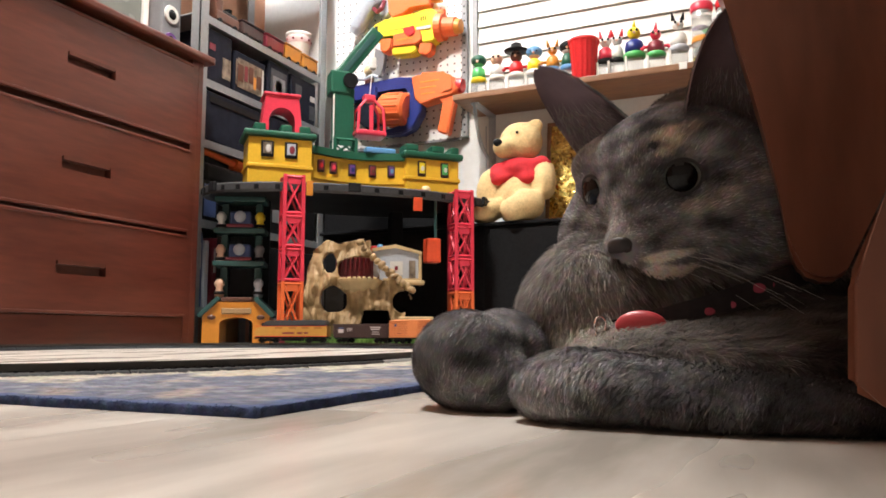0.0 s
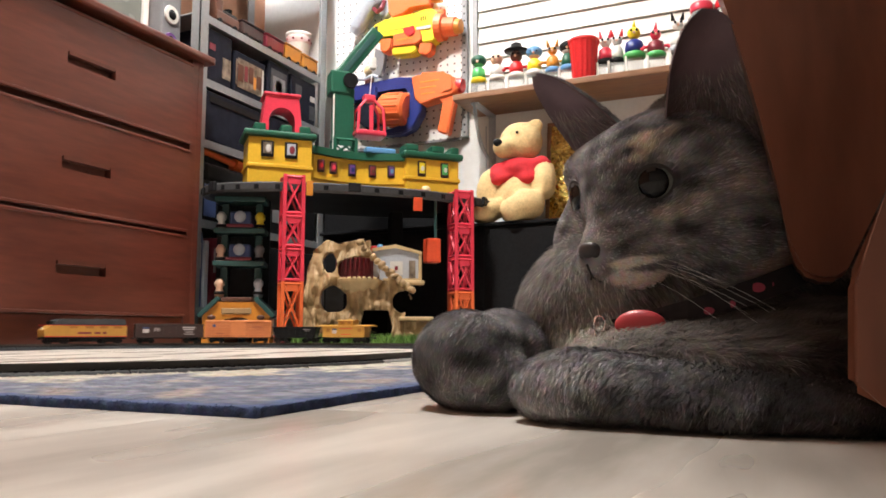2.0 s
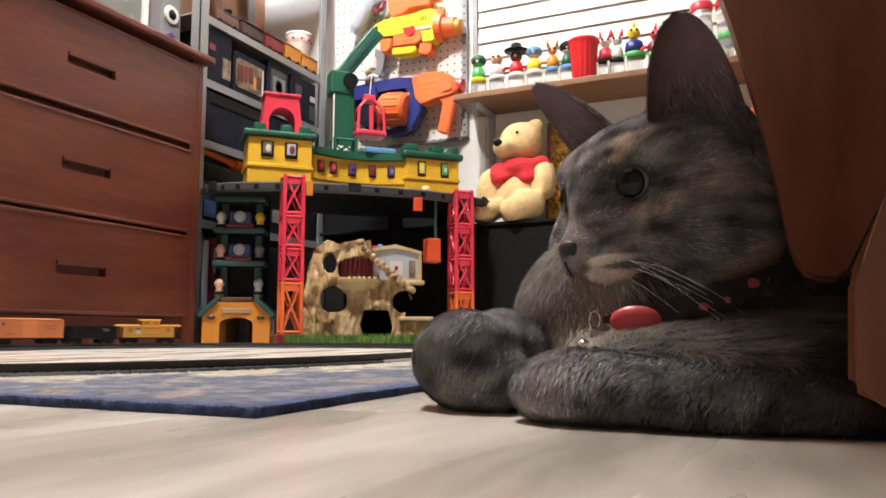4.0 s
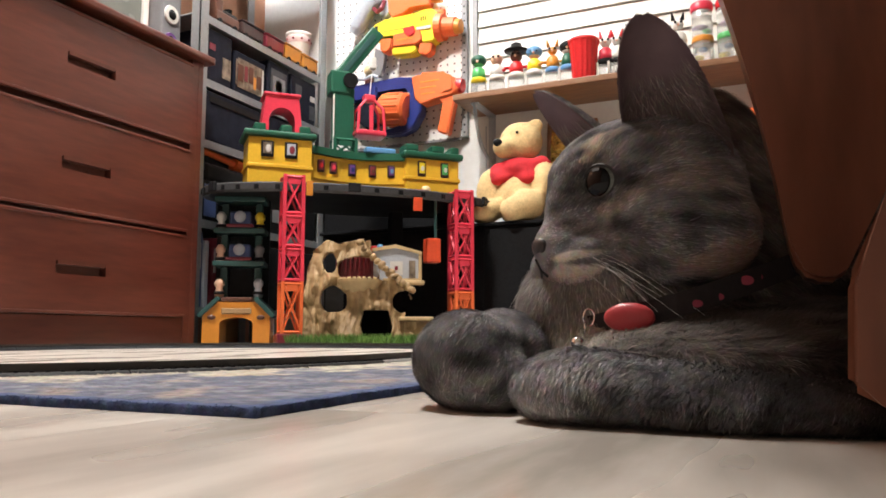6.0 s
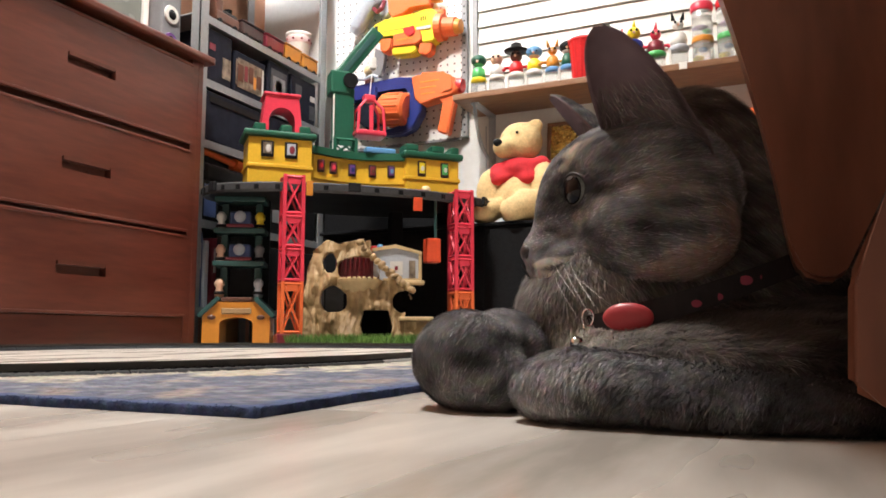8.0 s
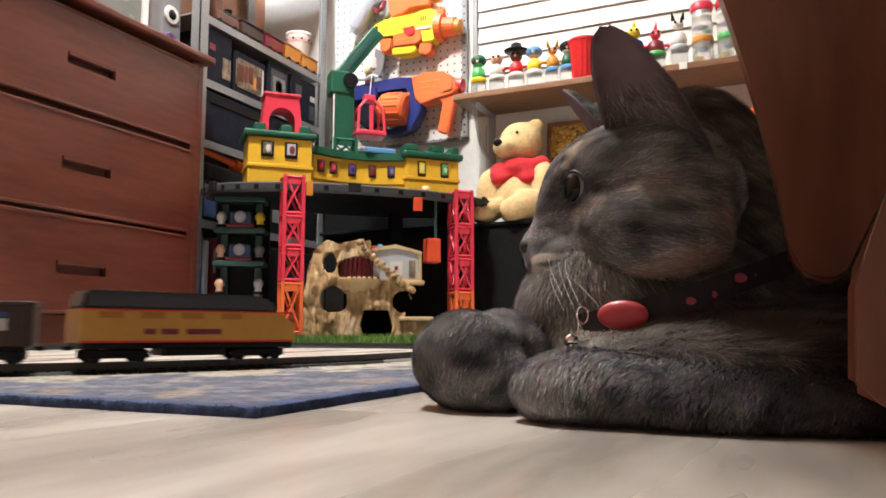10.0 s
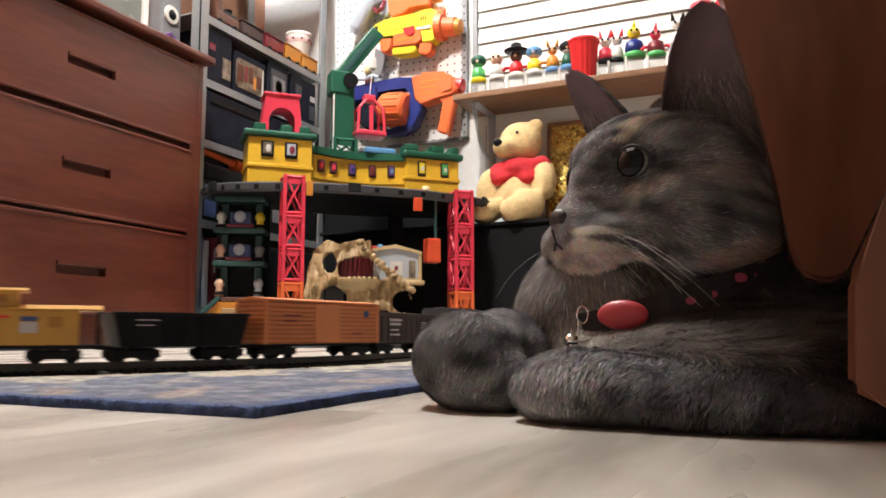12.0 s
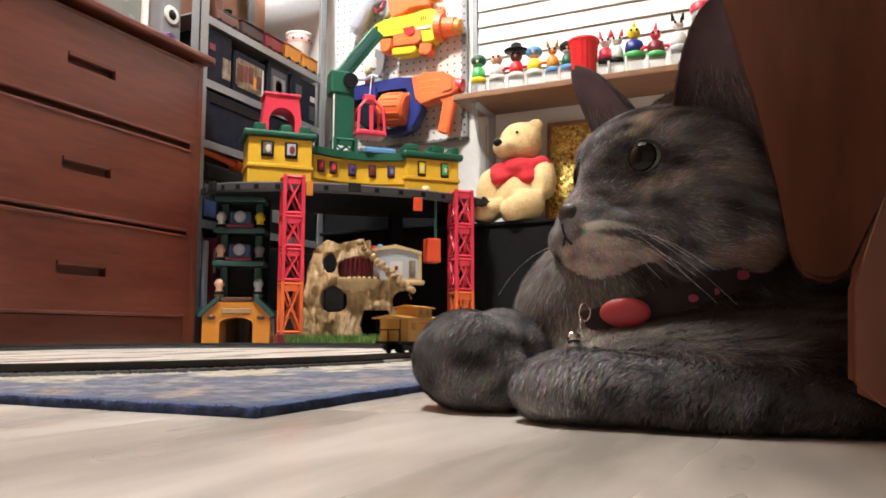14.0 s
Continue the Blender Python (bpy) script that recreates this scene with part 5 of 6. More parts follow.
def black_hopper():
    c = thing("toy_gondola", "low black toy coal wagon", "toy train", group="toy train")
    L = 0.098
    bm = prism(bmesh.new(), [(-L / 2 + 0.006, 0.0105), (L / 2 - 0.006, 0.0105), (L / 2, 0.0335), (-L / 2, 0.0335)], -0.0165, 0.0165)
    for i in range(7):
        x = -L / 2 + 0.012 + i * (L - 0.024) / 6
        box(bm, x - 0.0008, x + 0.0008, -0.0173, 0.0173, 0.0125, 0.0325)
    part("body", bm, "black", c)
    part("rim", boxes((-L / 2 - 0.001, L / 2 + 0.001, -0.0178, -0.0160, 0.0325, 0.0345), (-L / 2 - 0.001, L / 2 + 0.001, 0.0160, 0.0178, 0.0325, 0.0345), bevel=0.0005), "black", c)
    for y in (-0.0180, 0.0176):
        bars(c, [(-0.034, -0.018, 0.0285, 0.0293), (-0.034, -0.022, 0.0250, 0.0257)], "lettering", y=y)
    for x in (-0.031, 0.031):
        bogie(c, x)
    couplers(c, L / 2)
    return c


def caboose():
    c = thing("toy_caboose", "yellow toy caboose with a raised cupola", "toy train", group="toy train")
    L = 0.100
    part("body", boxes((-L / 2, L / 2, -0.0160, 0.0160, 0.0120, 0.0345), bevel=0.0008), "train_yellow", c)
    roof = [(-0.0180, 0.0345), (0.0180, 0.0345), (0.0180, 0.0355), (0.0, 0.0385), (-0.0180, 0.0355)]
    part("roof", prism(bmesh.new(), roof, -0.064, 0.064, pose(0, 0, 0, 0, 0, 90)), "train_yellow", c)
    cup = part("cupola", boxes((-0.022, 0.014, -0.0125, 0.0125, 0.036, 0.0465), bevel=0.0008), "train_yellow", c)
    part("cupola_roof", prism(bmesh.new(), [(-0.0145, 0.0465), (0.0145, 0.0465), (0.0145, 0.0473), (0, 0.0495), (-0.0145, 0.0473)], -0.019, 0.0255, pose(0, 0, 0, 0, 0, 90)), "train_yellow", cup)
    for x in (-0.013, 0.004):
        part("cupola_window", boxes((x - 0.004, x + 0.004, -0.0129, 0.0129, 0.0395, 0.0445)), "train_amber", cup)
    for y in (-0.0166, 0.0160):
        for x in (-0.038, 0.036):
            part("window", boxes((x - 0.0042, x + 0.0042, y, y + 0.0006, 0.0235, 0.0305)), "train_amber", c)
        part("emblem", boxes((0.016, 0.026, y, y + 0.0006, 0.020, 0.027)), "lettering", c)
        part("emblem", boxes((0.016, 0.026, y - 0.0001, y + 0.0007, 0.0275, 0.0305)), "train_blue", c)
        bars(c, [(-0.022, 0.010, 0.0295, 0.0310)], "red", y=y)
        bars(c, [(-0.018, 0.006, 0.0175, 0.0187)], "red", y=y)
    part("frame", boxes((-0.064, 0.064, -0.0135, 0.0135, 0.0098, 0.0120)), "black", c, "black underframe with end platforms")
    bm = bmesh.new()
    for sx in (-1, 1):
        for y in (-0.0125, 0.0, 0.0125):
            tube(bm, (sx * 0.0625, y, 0.012), (sx * 0.0625, y, 0.0235), 0.0006, n=6)
        tube(bm, (sx * 0.0625, -0.013, 0.0235), (sx * 0.0625, 0.013, 0.0235), 0.0006, n=6)
        tube(bm, (sx * 0.0615, 0.013, 0.012), (sx * 0.0615, 0.013, 0.0345), 0.0006, n=6)
        tube(bm, (sx * 0.0615, -0.013, 0.012), (sx * 0.0615, -0.013, 0.0345), 0.0006, n=6)
    part("railing", bm, "black", c)
    for x in (-0.036, 0.036):
        bogie(c, x)
    couplers(c, 0.064)
    return c


TRAIN = [(locomotive(), 0.0), (brown_gondola(), 0.167), (orange_boxcar(), 0.310), (black_hopper(), 0.435), (caboose(), 0.550)]
SPEED, START = 0.213, 1.188


def run_train():
    """All the cars go round the oval at one steady speed, from south to north along its east side."""
    for car, back in TRAIN:
        rows = []
        for i in range(141):
            t = i * 0.1
            x, y, h = on_track(START + SPEED * t - back)
            rows.append((t, pose(x, y, RAIL_TOP, 0, 0, math.degrees(h))))
        walk(car, rows)

# ---------- the cat ----------
# In the cat's own space x runs across, y away from the eye of the film and z up.


def fur_material(name, rough=0.85, speckle=0.5):
    m = bpy.data.materials.new(name)
    m.use_nodes = True
    n, l = m.node_tree.nodes, m.node_tree.links
    b = n["Principled BSDF"]
    at, tc, nz, mx = n.new("ShaderNodeAttribute"), n.new("ShaderNodeTexCoord"), n.new("ShaderNodeTexNoise"), n.new("ShaderNodeMix")
    at.attribute_name = "tint"
    nz.inputs["Scale"].default_value = 260
    nz.inputs["Detail"].default_value = 4
    mx.data_type, mx.blend_type = "RGBA", "MULTIPLY"
    mx.inputs[0].default_value = speckle
    l.new(tc.outputs["Object"], nz.inputs["Vector"])
    l.new(at.outputs["Color"], mx.inputs[6])
    l.new(nz.outputs["Color"], mx.inputs[7])
    l.new(mx.outputs[2], b.inputs["Base Color"])
    b.inputs["Roughness"].default_value = rough
    b.inputs["Specular IOR Level"].default_value = 0.12
    b.inputs["Sheen Weight"].default_value = 0.05
    b.inputs["Sheen Roughness"].default_value = 0.45
    return m


M["fur"] = fur_material("grey_fur")
M["nose"] = mat("nose_leather", (0.030, 0.025, 0.027), 0.5, 0.2, 300, 0.2)
M["ear_skin"] = mat("ear_skin", (0.17, 0.112, 0.125), 0.7, 0.2, 90, 0.1, stain=30)
M["iris"] = mat("green_grey_iris", (0.115, 0.135, 0.122), 0.25, 0.4, 500, stain=90, coat=0.5)
M["pupil"] = mat("black_pupil", (0.003, 0.003, 0.004), 0.3, 0.0, coat=0.4)
M["pupil"].node_tree.nodes["Principled BSDF"].inputs["Specular IOR Level"].default_value = 0.06
M["lid"] = mat("dark_eyelid", (0.018, 0.017, 0.018), 0.6, 0.2, 200)
M["whisker"] = mat("white_whisker", (0.75, 0.74, 0.72), 0.4, 0.05)
M["collar_red"] = plastic("red_clasp", (0.50, 0.05, 0.065), 0.4)
M["collar_dark"] = mat("dark_collar_cloth", (0.02, 0.016, 0.018), 0.85, 0.4, 200, 0.2)
M["collar_pink"] = mat("pink_collar_print", (0.34, 0.05, 0.09), 0.8, 0.2, 200, 0.1)
GREY = np.array((0.245, 0.236, 0.246))
CREAM = np.array((0.66, 0.54, 0.42))
rng = np.random.default_rng(7)


def paint(me, colours):
    at = me.color_attributes.new("tint", "FLOAT_COLOR", "POINT")
    at.data.foreach_set("color", np.concatenate([colours, np.ones((len(colours), 1))], 1).astype(np.float32).ravel())


def skin(name, pts, faces, colour, parent, label=""):
    me = bpy.data.meshes.new(name)
    me.from_pydata(pts.tolist(), [], faces.tolist())
    me.materials.append(M["fur"])
    for p in me.polygons:
        p.use_smooth = True
    paint(me, colour(pts))
    ob = new(name, me)
    ob.parent = parent
    if label:
        tagged(ob, label)
    return ob


def fur(pts, faces, colour, flow, count, length, parent, keep=None, width=0.00042, lift=0.42, tone_range=0.20, fleck=0.07):
    """Short hairs on a skin, combed along flow(points)."""
    tri = pts[faces]
    nrm = np.cross(tri[:, 1] - tri[:, 0], tri[:, 2] - tri[:, 0])
    area = np.linalg.norm(nrm, axis=1)
    nrm /= area[:, None] + 1e-12
    mid = tri.mean(1)
    prob = area.copy()
    if keep is not None:
        prob = prob * keep(mid, nrm)
    pick = rng.choice(len(tri), count, p=prob / prob.sum())
    u, v = rng.random(count), rng.random(count)
    flip = u + v > 1
    u[flip], v[flip] = 1 - u[flip], 1 - v[flip]
    t = tri[pick]
    root = t[:, 0] + (t[:, 1] - t[:, 0]) * u[:, None] + (t[:, 2] - t[:, 0]) * v[:, None]
    n = nrm[pick]
    d = flow(root)
    clump = np.array([noise.noise_vector(Vector(p) * 60) for p in root])
    d = d + 0.22 * clump + rng.normal(0, 0.13, (count, 3))
    d = d - n * (d * n).sum(1)[:, None]
    d /= np.linalg.norm(d, axis=1)[:, None] + 1e-9
    ln = ((length(root) if callable(length) else length) * rng.uniform(0.6, 1.25, count))[:, None]
    side = np.cross(d, n) * width * rng.uniform(0.6, 1.3, count)[:, None]
    lift = lift * rng.uniform(0.5, 2.4, count)[:, None]
    midp = root + (d * 0.86 + n * lift) * ln * 0.55
    tip = root + (d * 1.0 + n * lift * 0.55) * ln
    verts = np.stack([root - side - n * 0.0004, root + side - n * 0.0004, midp + side * 0.75, midp - side * 0.75, tip], 1).reshape(-1, 3)
    i = np.arange(count)[:, None] * 5
    quads, tips = i + np.array([[0, 1, 2, 3]]), i + np.array([[3, 2, 4]])
    me = bpy.data.meshes.new("fur")
    me.from_pydata(verts.tolist(), [], quads.tolist() + tips.tolist())
    me.materials.append(M["fur"])
    tone = rng.lognormal(0.0, tone_range, count)[:, None]
    tone[rng.random(count) < fleck * (1 + 2.5 * np.clip(clump[:, 0], -0.4, 1))] *= 2.1
    paint(me, np.repeat(np.clip(colour(root) * tone * 1.15, 0, 1), 5, axis=0))
    ob = new("fur", me)
    ob.parent = parent
    return tagged(ob, kind="stuff")


def patches(p, base, spots):
    """Fur colour: the base with soft-edged patches (centre, radius, strength, colour)."""
    mottled = np.array([noise.noise(Vector(q) * 70) for q in p])
    brindle = np.array([noise.noise(Vector((q[0] * 120, q[1] * 36, q[2] * 190)) + Vector((3, 1, 7))) for q in p])
    blotch = np.array([noise.noise(Vector(q) * 26 + Vector((5, 2, 1))) for q in p])
    c = base * np.clip(1 + 0.5 * mottled + 1.0 * brindle + 0.65 * blotch, 0.22, 3)[:, None]
    for s, r, k, col in spots:
        d = np.linalg.norm((p - np.array(s)) / np.array(r), axis=1)
        w = np.clip((1.25 - d + 0.55 * mottled + 0.35 * brindle) / 0.5, 0, 1) * k
        c = c * (1 - w[:, None]) + np.array(col) * w[:, None]
    return np.clip(c, 0.01, 1)


HEAD_BLOBS = [((0, -0.004, 0.006), (0.043, 0.044, 0.038)), ((0.029, 0.003, -0.013), (0.029, 0.032, 0.027)), ((-0.029, 0.003, -0.013), (0.029, 0.032, 0.027)),
              ((0, 0.027, 0.004), (0.0105, 0.021, 0.015)), ((0, 0.013, 0.019), (0.021, 0.0255, 0.0180)), ((0.0105, 0.0405, -0.0205), (0.0135, 0.0140, 0.0112)), ((-0.0105, 0.0405, -0.0205), (0.0135, 0.0140, 0.0112)),
              ((0, 0.0410, -0.0100), (0.0072, 0.0135, 0.0078)), ((0, 0.0350, -0.0325), (0.0135, 0.0130, 0.0100)),
              ((0.022, 0.019, 0.024), (0.014, 0.010, 0.008)), ((-0.022, 0.019, 0.024), (0.014, 0.010, 0.008))]
PINK = (0.56, 0.38, 0.32)
DARK = (0.060, 0.056, 0.058)
# First spot paints shade in the eye hollow, third a lit nose bridge.
HEAD_SPOTS = [((-0.014, 0.036, 0.010), (0.009, 0.012, 0.012), 0.55, DARK), ((-0.038, 0.018, -0.010), (0.015, 0.018, 0.012), 0.5, DARK), ((0.003, 0.046, 0.000), (0.0055, 0.014, 0.011), 0.8, (0.40, 0.385, 0.39)),
              ((-0.0160, 0.041, 0.031), (0.0060, 0.012, 0.009), 1.0, (0.88, 0.72, 0.56)), ((-0.022, 0.030, 0.030), (0.008, 0.010, 0.003), 0.35, CREAM), ((-0.006, 0.040, -0.0310), (0.024, 0.020, 0.0085), 1.0, (0.92, 0.70, 0.63)),
              ((-0.052, -0.002, -0.028), (0.014, 0.022, 0.009), 0.85, PINK), ((-0.055, -0.022, -0.012), (0.014, 0.012, 0.014), 0.75, PINK), ((-0.013, 0.034, -0.038), (0.022, 0.020, 0.008), 0.95, (0.86, 0.66, 0.60)), ((-0.042, 0.010, 0.004), (0.014, 0.014, 0.006), 0.16, CREAM), ((-0.046, -0.004, -0.006), (0.012, 0.010, 0.012), 0.16, CREAM),
              ((-0.016, 0.047, -0.0170), (0.011, 0.012, 0.0020), 0.95, (0.88, 0.80, 0.72)), ((-0.015, 0.047, -0.0235), (0.013, 0.012, 0.0028), 0.95, (0.88, 0.75, 0.67)), ((0.014, 0.049, -0.023), (0.010, 0.009, 0.005), 0.6, (0.42, 0.38, 0.35)),
              ((-0.027, 0.034, -0.001), (0.009, 0.008, 0.0028), 0.30, CREAM), ((-0.033, 0.028, 0.002), (0.009, 0.008, 0.0025), 0.22, CREAM)]


def head_colour(p):
    return patches(p, GREY, HEAD_SPOTS)


def head_flow(p):
    d = p - np.array((0, 0.060, -0.010))
    d = d / (np.linalg.norm(d, axis=1)[:, None] + 1e-9)
    d[:, 2] -= 0.15 * (p[:, 2] < 0)
    return d


def ear(sx):
    """A hollow ear: a curved shell, wide at the base and rounded at the tip. Points and faces, outside and inside."""
    rows, cols = 22, 15
    base, tip = np.array((0.0290, -0.004, 0.026)), np.array((0.049, 0.019, 0.0750))
    up = tip - base
    facing, across = (np.array((0.30, 0.94, 0.05)), np.array((0.92, -0.28, -0.18))) if sx > 0 else (np.array((0.80, 0.58, 0.05)), np.array((0.57, -0.78, -0.16)))
    outer, inner = [], []
    for i in range(rows):
        f = -0.12 + 1.116 * (1 - (1 - i / (rows - 1)) ** 1.7)
        half = 0.0232 * min(1, 1 - f) ** 0.50 * (1 + 0.30 * f)
        for j in range(cols):
            a = (-1 + 2 * j / (cols - 1)) * 1.35
            p = base + up * f + across * half * math.sin(a) - facing * half * 0.80 * (math.cos(a) - 0.1)
            outer.append(p)
            inner.append(p + facing * 0.0016)
    pts = np.array(outer + inner)
    pts[:, 0] *= sx
    m = rows * cols
    faces = []
    for i in range(rows - 1):
        for j in range(cols - 1):
            a, b, c, d = i * cols + j, i * cols + j + 1, (i + 1) * cols + j + 1, (i + 1) * cols + j
            faces += [(a, b, c), (a, c, d), (m + a, m + c, m + b), (m + a, m + d, m + c)]
    for i in range(rows - 1):
        for j in (0, cols - 1):
            a, b = i * cols + j, (i + 1) * cols + j
            faces += [(a, b, m + b), (a, m + b, m + a)]
    faces = np.array(faces)
    if sx < 0:
        faces = faces[:, ::-1]
    return pts, faces, m


def cat():
    c = thing("cat", "grey tortoiseshell cat lying on the floor with a red collar", "cat", pose(0, 0, 0, 0, 0, 24))
    # trunk: chest, neck, shoulders and back
    blobs = [((0.113, 0.374, 0.034), (0.076, 0.064, 0.044)), ((0.092, 0.350, 0.043), (0.052, 0.045, 0.040)), ((0.125, 0.300, 0.0215), (0.064, 0.042, 0.0140)), ((0.182, 0.312, 0.022), (0.060, 0.045, 0.0200)), ((0.122, 0.388, 0.074), (0.054, 0.056, 0.046)),
             ((0.140, 0.412, 0.114), (0.040, 0.045, 0.052)), ((0.185, 0.45, 0.060), (0.100, 0.12, 0.060)), ((0.24, 0.55, 0.058), (0.105, 0.12, 0.058)), ((0.170, 0.280, 0.0155), (0.092, 0.054, 0.0150))]
    # First spot paints the chair's shade on the flank, second a lit chest.
    trunk_spots_shade = [((0.200, 0.290, 0.018), (0.100, 0.15, 0.040), 0.95, (0.014, 0.012, 0.012)), ((0.052, 0.325, 0.040), (0.026, 0.04, 0.034), 0.75, (0.32, 0.30, 0.29)), ((0.075, 0.315, 0.030), (0.030, 0.03, 0.006), 0.25, CREAM), ((0.150, 0.330, 0.030), (0.03, 0.03, 0.012), 0.22, CREAM), ((0.100, 0.312, 0.024), (0.022, 0.02, 0.005), 0.3, CREAM)]
    colour = lambda p: patches(p, np.array((0.160, 0.142, 0.132)), trunk_spots_shade)
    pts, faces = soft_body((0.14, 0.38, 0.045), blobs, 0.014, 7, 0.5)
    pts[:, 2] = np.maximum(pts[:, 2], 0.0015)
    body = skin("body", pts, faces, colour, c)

    def down(p):
        d = np.zeros_like(p)
        d[:, 0], d[:, 1], d[:, 2] = 0.35 + 0 * p[:, 0], 0.15, -0.75
        return d
    fur(pts, faces, colour, down, 140000, 0.0080, body, fleck=0.04, width=0.00024, lift=0.15, keep=lambda q, n: ((n[:, 1] < 0.35) & (q[:, 1] < 0.47)).astype(float) + 0.02)
    # far foreleg, folded, with its elbow and paw forward
    for name, centre, bl, spots, count in (
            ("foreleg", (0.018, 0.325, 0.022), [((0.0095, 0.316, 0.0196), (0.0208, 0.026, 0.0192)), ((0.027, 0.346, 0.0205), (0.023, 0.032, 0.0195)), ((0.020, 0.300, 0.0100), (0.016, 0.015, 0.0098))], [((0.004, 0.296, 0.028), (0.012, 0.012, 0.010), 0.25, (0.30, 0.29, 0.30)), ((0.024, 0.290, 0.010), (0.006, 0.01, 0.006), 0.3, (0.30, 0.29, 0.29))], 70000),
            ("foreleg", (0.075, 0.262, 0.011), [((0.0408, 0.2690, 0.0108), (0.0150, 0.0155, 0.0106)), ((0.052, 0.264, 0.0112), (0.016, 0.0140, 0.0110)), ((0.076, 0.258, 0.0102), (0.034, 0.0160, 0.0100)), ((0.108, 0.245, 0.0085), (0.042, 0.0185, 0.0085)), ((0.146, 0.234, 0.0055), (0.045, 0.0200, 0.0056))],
             # Last two spots paint the chair's shade into the leg's right end.
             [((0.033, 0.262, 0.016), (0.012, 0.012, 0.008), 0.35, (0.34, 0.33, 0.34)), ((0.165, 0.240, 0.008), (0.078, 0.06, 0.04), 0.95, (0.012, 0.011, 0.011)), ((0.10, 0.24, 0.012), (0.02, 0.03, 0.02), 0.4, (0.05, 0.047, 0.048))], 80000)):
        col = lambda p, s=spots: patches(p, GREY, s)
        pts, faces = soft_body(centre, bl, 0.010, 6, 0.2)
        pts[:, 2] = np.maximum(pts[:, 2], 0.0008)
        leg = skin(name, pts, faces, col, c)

        def along(p, s=centre):
            d = np.zeros_like(p)
            d[:, 0], d[:, 1], d[:, 2] = -0.5 if s[0] > 0.05 else -0.35, -0.55, -0.45
            return d
        fur(pts, faces, col, along, count, 0.0056, leg, width=0.00020, lift=0.20, keep=lambda q, n: ((n[:, 1] < 0.5) | (n[:, 2] > 0)).astype(float) + 0.02)
    # collar, clasp, ring and bell
    ring = []
    for i in range(48):
        a = math.tau * i / 48
        ring.append(Vector((0.116 + 0.068 * math.cos(a), 0.376 + 0.078 * math.sin(a) - 0.026 * max(0, -math.sin(a)) * max(0, 0.25 - math.cos(a)), 0.0520 + 0.022 * math.cos(a) + 0.003 * math.sin(a))))
    bm = bmesh.new()
    rows = []
    for p in ring:
        o = Vector((p.x - 0.116, p.y - 0.376, 0)).normalized()
        rows.append([bm.verts.new(p + o * u + Vector((0, 0, w))) for u, w in ((0, -0.0048), (0.0018, -0.0048), (0.0018, 0.0048), (0, 0.0048))])
    for p, q in zip(rows, rows[1:] + rows[:1]):
        for j in range(4):
            bm.faces.new((p[j], q[j], q[(j + 1) % 4], p[(j + 1) % 4]))
    collar = part("collar", bm, "collar_dark", c, "dark cat collar printed with pink")
    pr = random.Random(4)
    for i in range(34, 48):
        p = ring[i] + Vector((pr.uniform(-0.002, 0.002), 0, pr.uniform(-0.0025, 0.0025)))
        o = Vector((p.x - 0.116, p.y - 0.376, 0)).normalized()
        part("print", ball(bmesh.new(), (0, 0, 0), pr.uniform(0.0010, 0.0022), (1.5, 0.10, 1.0), 8, Matrix.Translation(p + o * 0.0018) @ o.to_track_quat("Y", "Z").to_matrix().to_4x4()), "collar_pink", collar)
    p = ring[31]
    o = Vector((p.x - 0.116, p.y - 0.376, 0)).normalized()
    part("clasp", ball(bmesh.new(), (0, 0, 0), 0.0100, (1.0, 0.34, 0.58), 20, m=Matrix.Translation(p + o * 0.0045) @ o.to_track_quat("Y", "Z").to_matrix().to_4x4()), "collar_red", collar, "red plastic clasp", smooth=True)
    p = ring[44]
    o = Vector((p.x - 0.116, p.y - 0.376, 0)).normalized()
    part("tab", boxes((-0.0035, 0.0035, 0.002, 0.0034, -0.0085, 0.0075), bevel=0.0008, m=Matrix.Translation(p) @ o.to_track_quat("Y", "Z").to_matrix().to_4x4() @ pose(0, 0, 0, 0, 20, 0)), "collar_pink", collar, "pink cloth tab")
    for cx, cy, cz, r, tilt in ((0.0590, 0.303, 0.0365, 0.0034, 20), (0.0572, 0.3025, 0.0315, 0.0026, 80)):
        part("ring", sweep(bmesh.new(), [pose(cx, cy, cz, 0, 0, tilt) @ Vector((r * 0.75 * math.cos(a), 0, r * math.sin(a))) for a in [math.tau * k / 20 for k in range(20)]], 0.00045, 8, True), "chrome", collar, "small steel ring", smooth=True)
    bell = part("bell", ball(bmesh.new(), (0.0540, 0.3010, 0.0262), 0.0029, n=18), "chrome", collar, "round chrome bell", smooth=True)
    part("slot", boxes((0.0520, 0.0560, 0.2979, 0.2985, 0.0249, 0.0254)), "black", bell)
    # head
    pts, faces = soft_body((0, 0.004, -0.002), HEAD_BLOBS, 0.010, 7, 0.11)
    eyes = np.array([(0.0180, 0.0255, 0.0120), (-0.0180, 0.0255, 0.0120)])
    for e, sx in ((eyes[0], 1), (eyes[1], -1)):
        g = np.array((0.42 * sx, 1, 0.05))
        g /= np.linalg.norm(g)
        r = pts - e
        dist = np.linalg.norm(r, axis=1)
        way = r / (dist[:, None] + 1e-9)
        side = np.cross(g, (0, 0, 1.0))
        side /= np.linalg.norm(side)
        over = np.cross(side, g)
        ahead = way @ g > 0.2
        open_ = ahead & (((way @ side) / 0.66) ** 2 + ((way @ over) / 0.58) ** 2 < 1) & (dist < 0.03)
        lid = ahead & ~open_ & (dist < 0.0126)
        pts[open_] = e + way[open_] * 0.0100
        pts[lid] = e + way[lid] * 0.0126
    head = skin("head", pts, faces, head_colour, c)

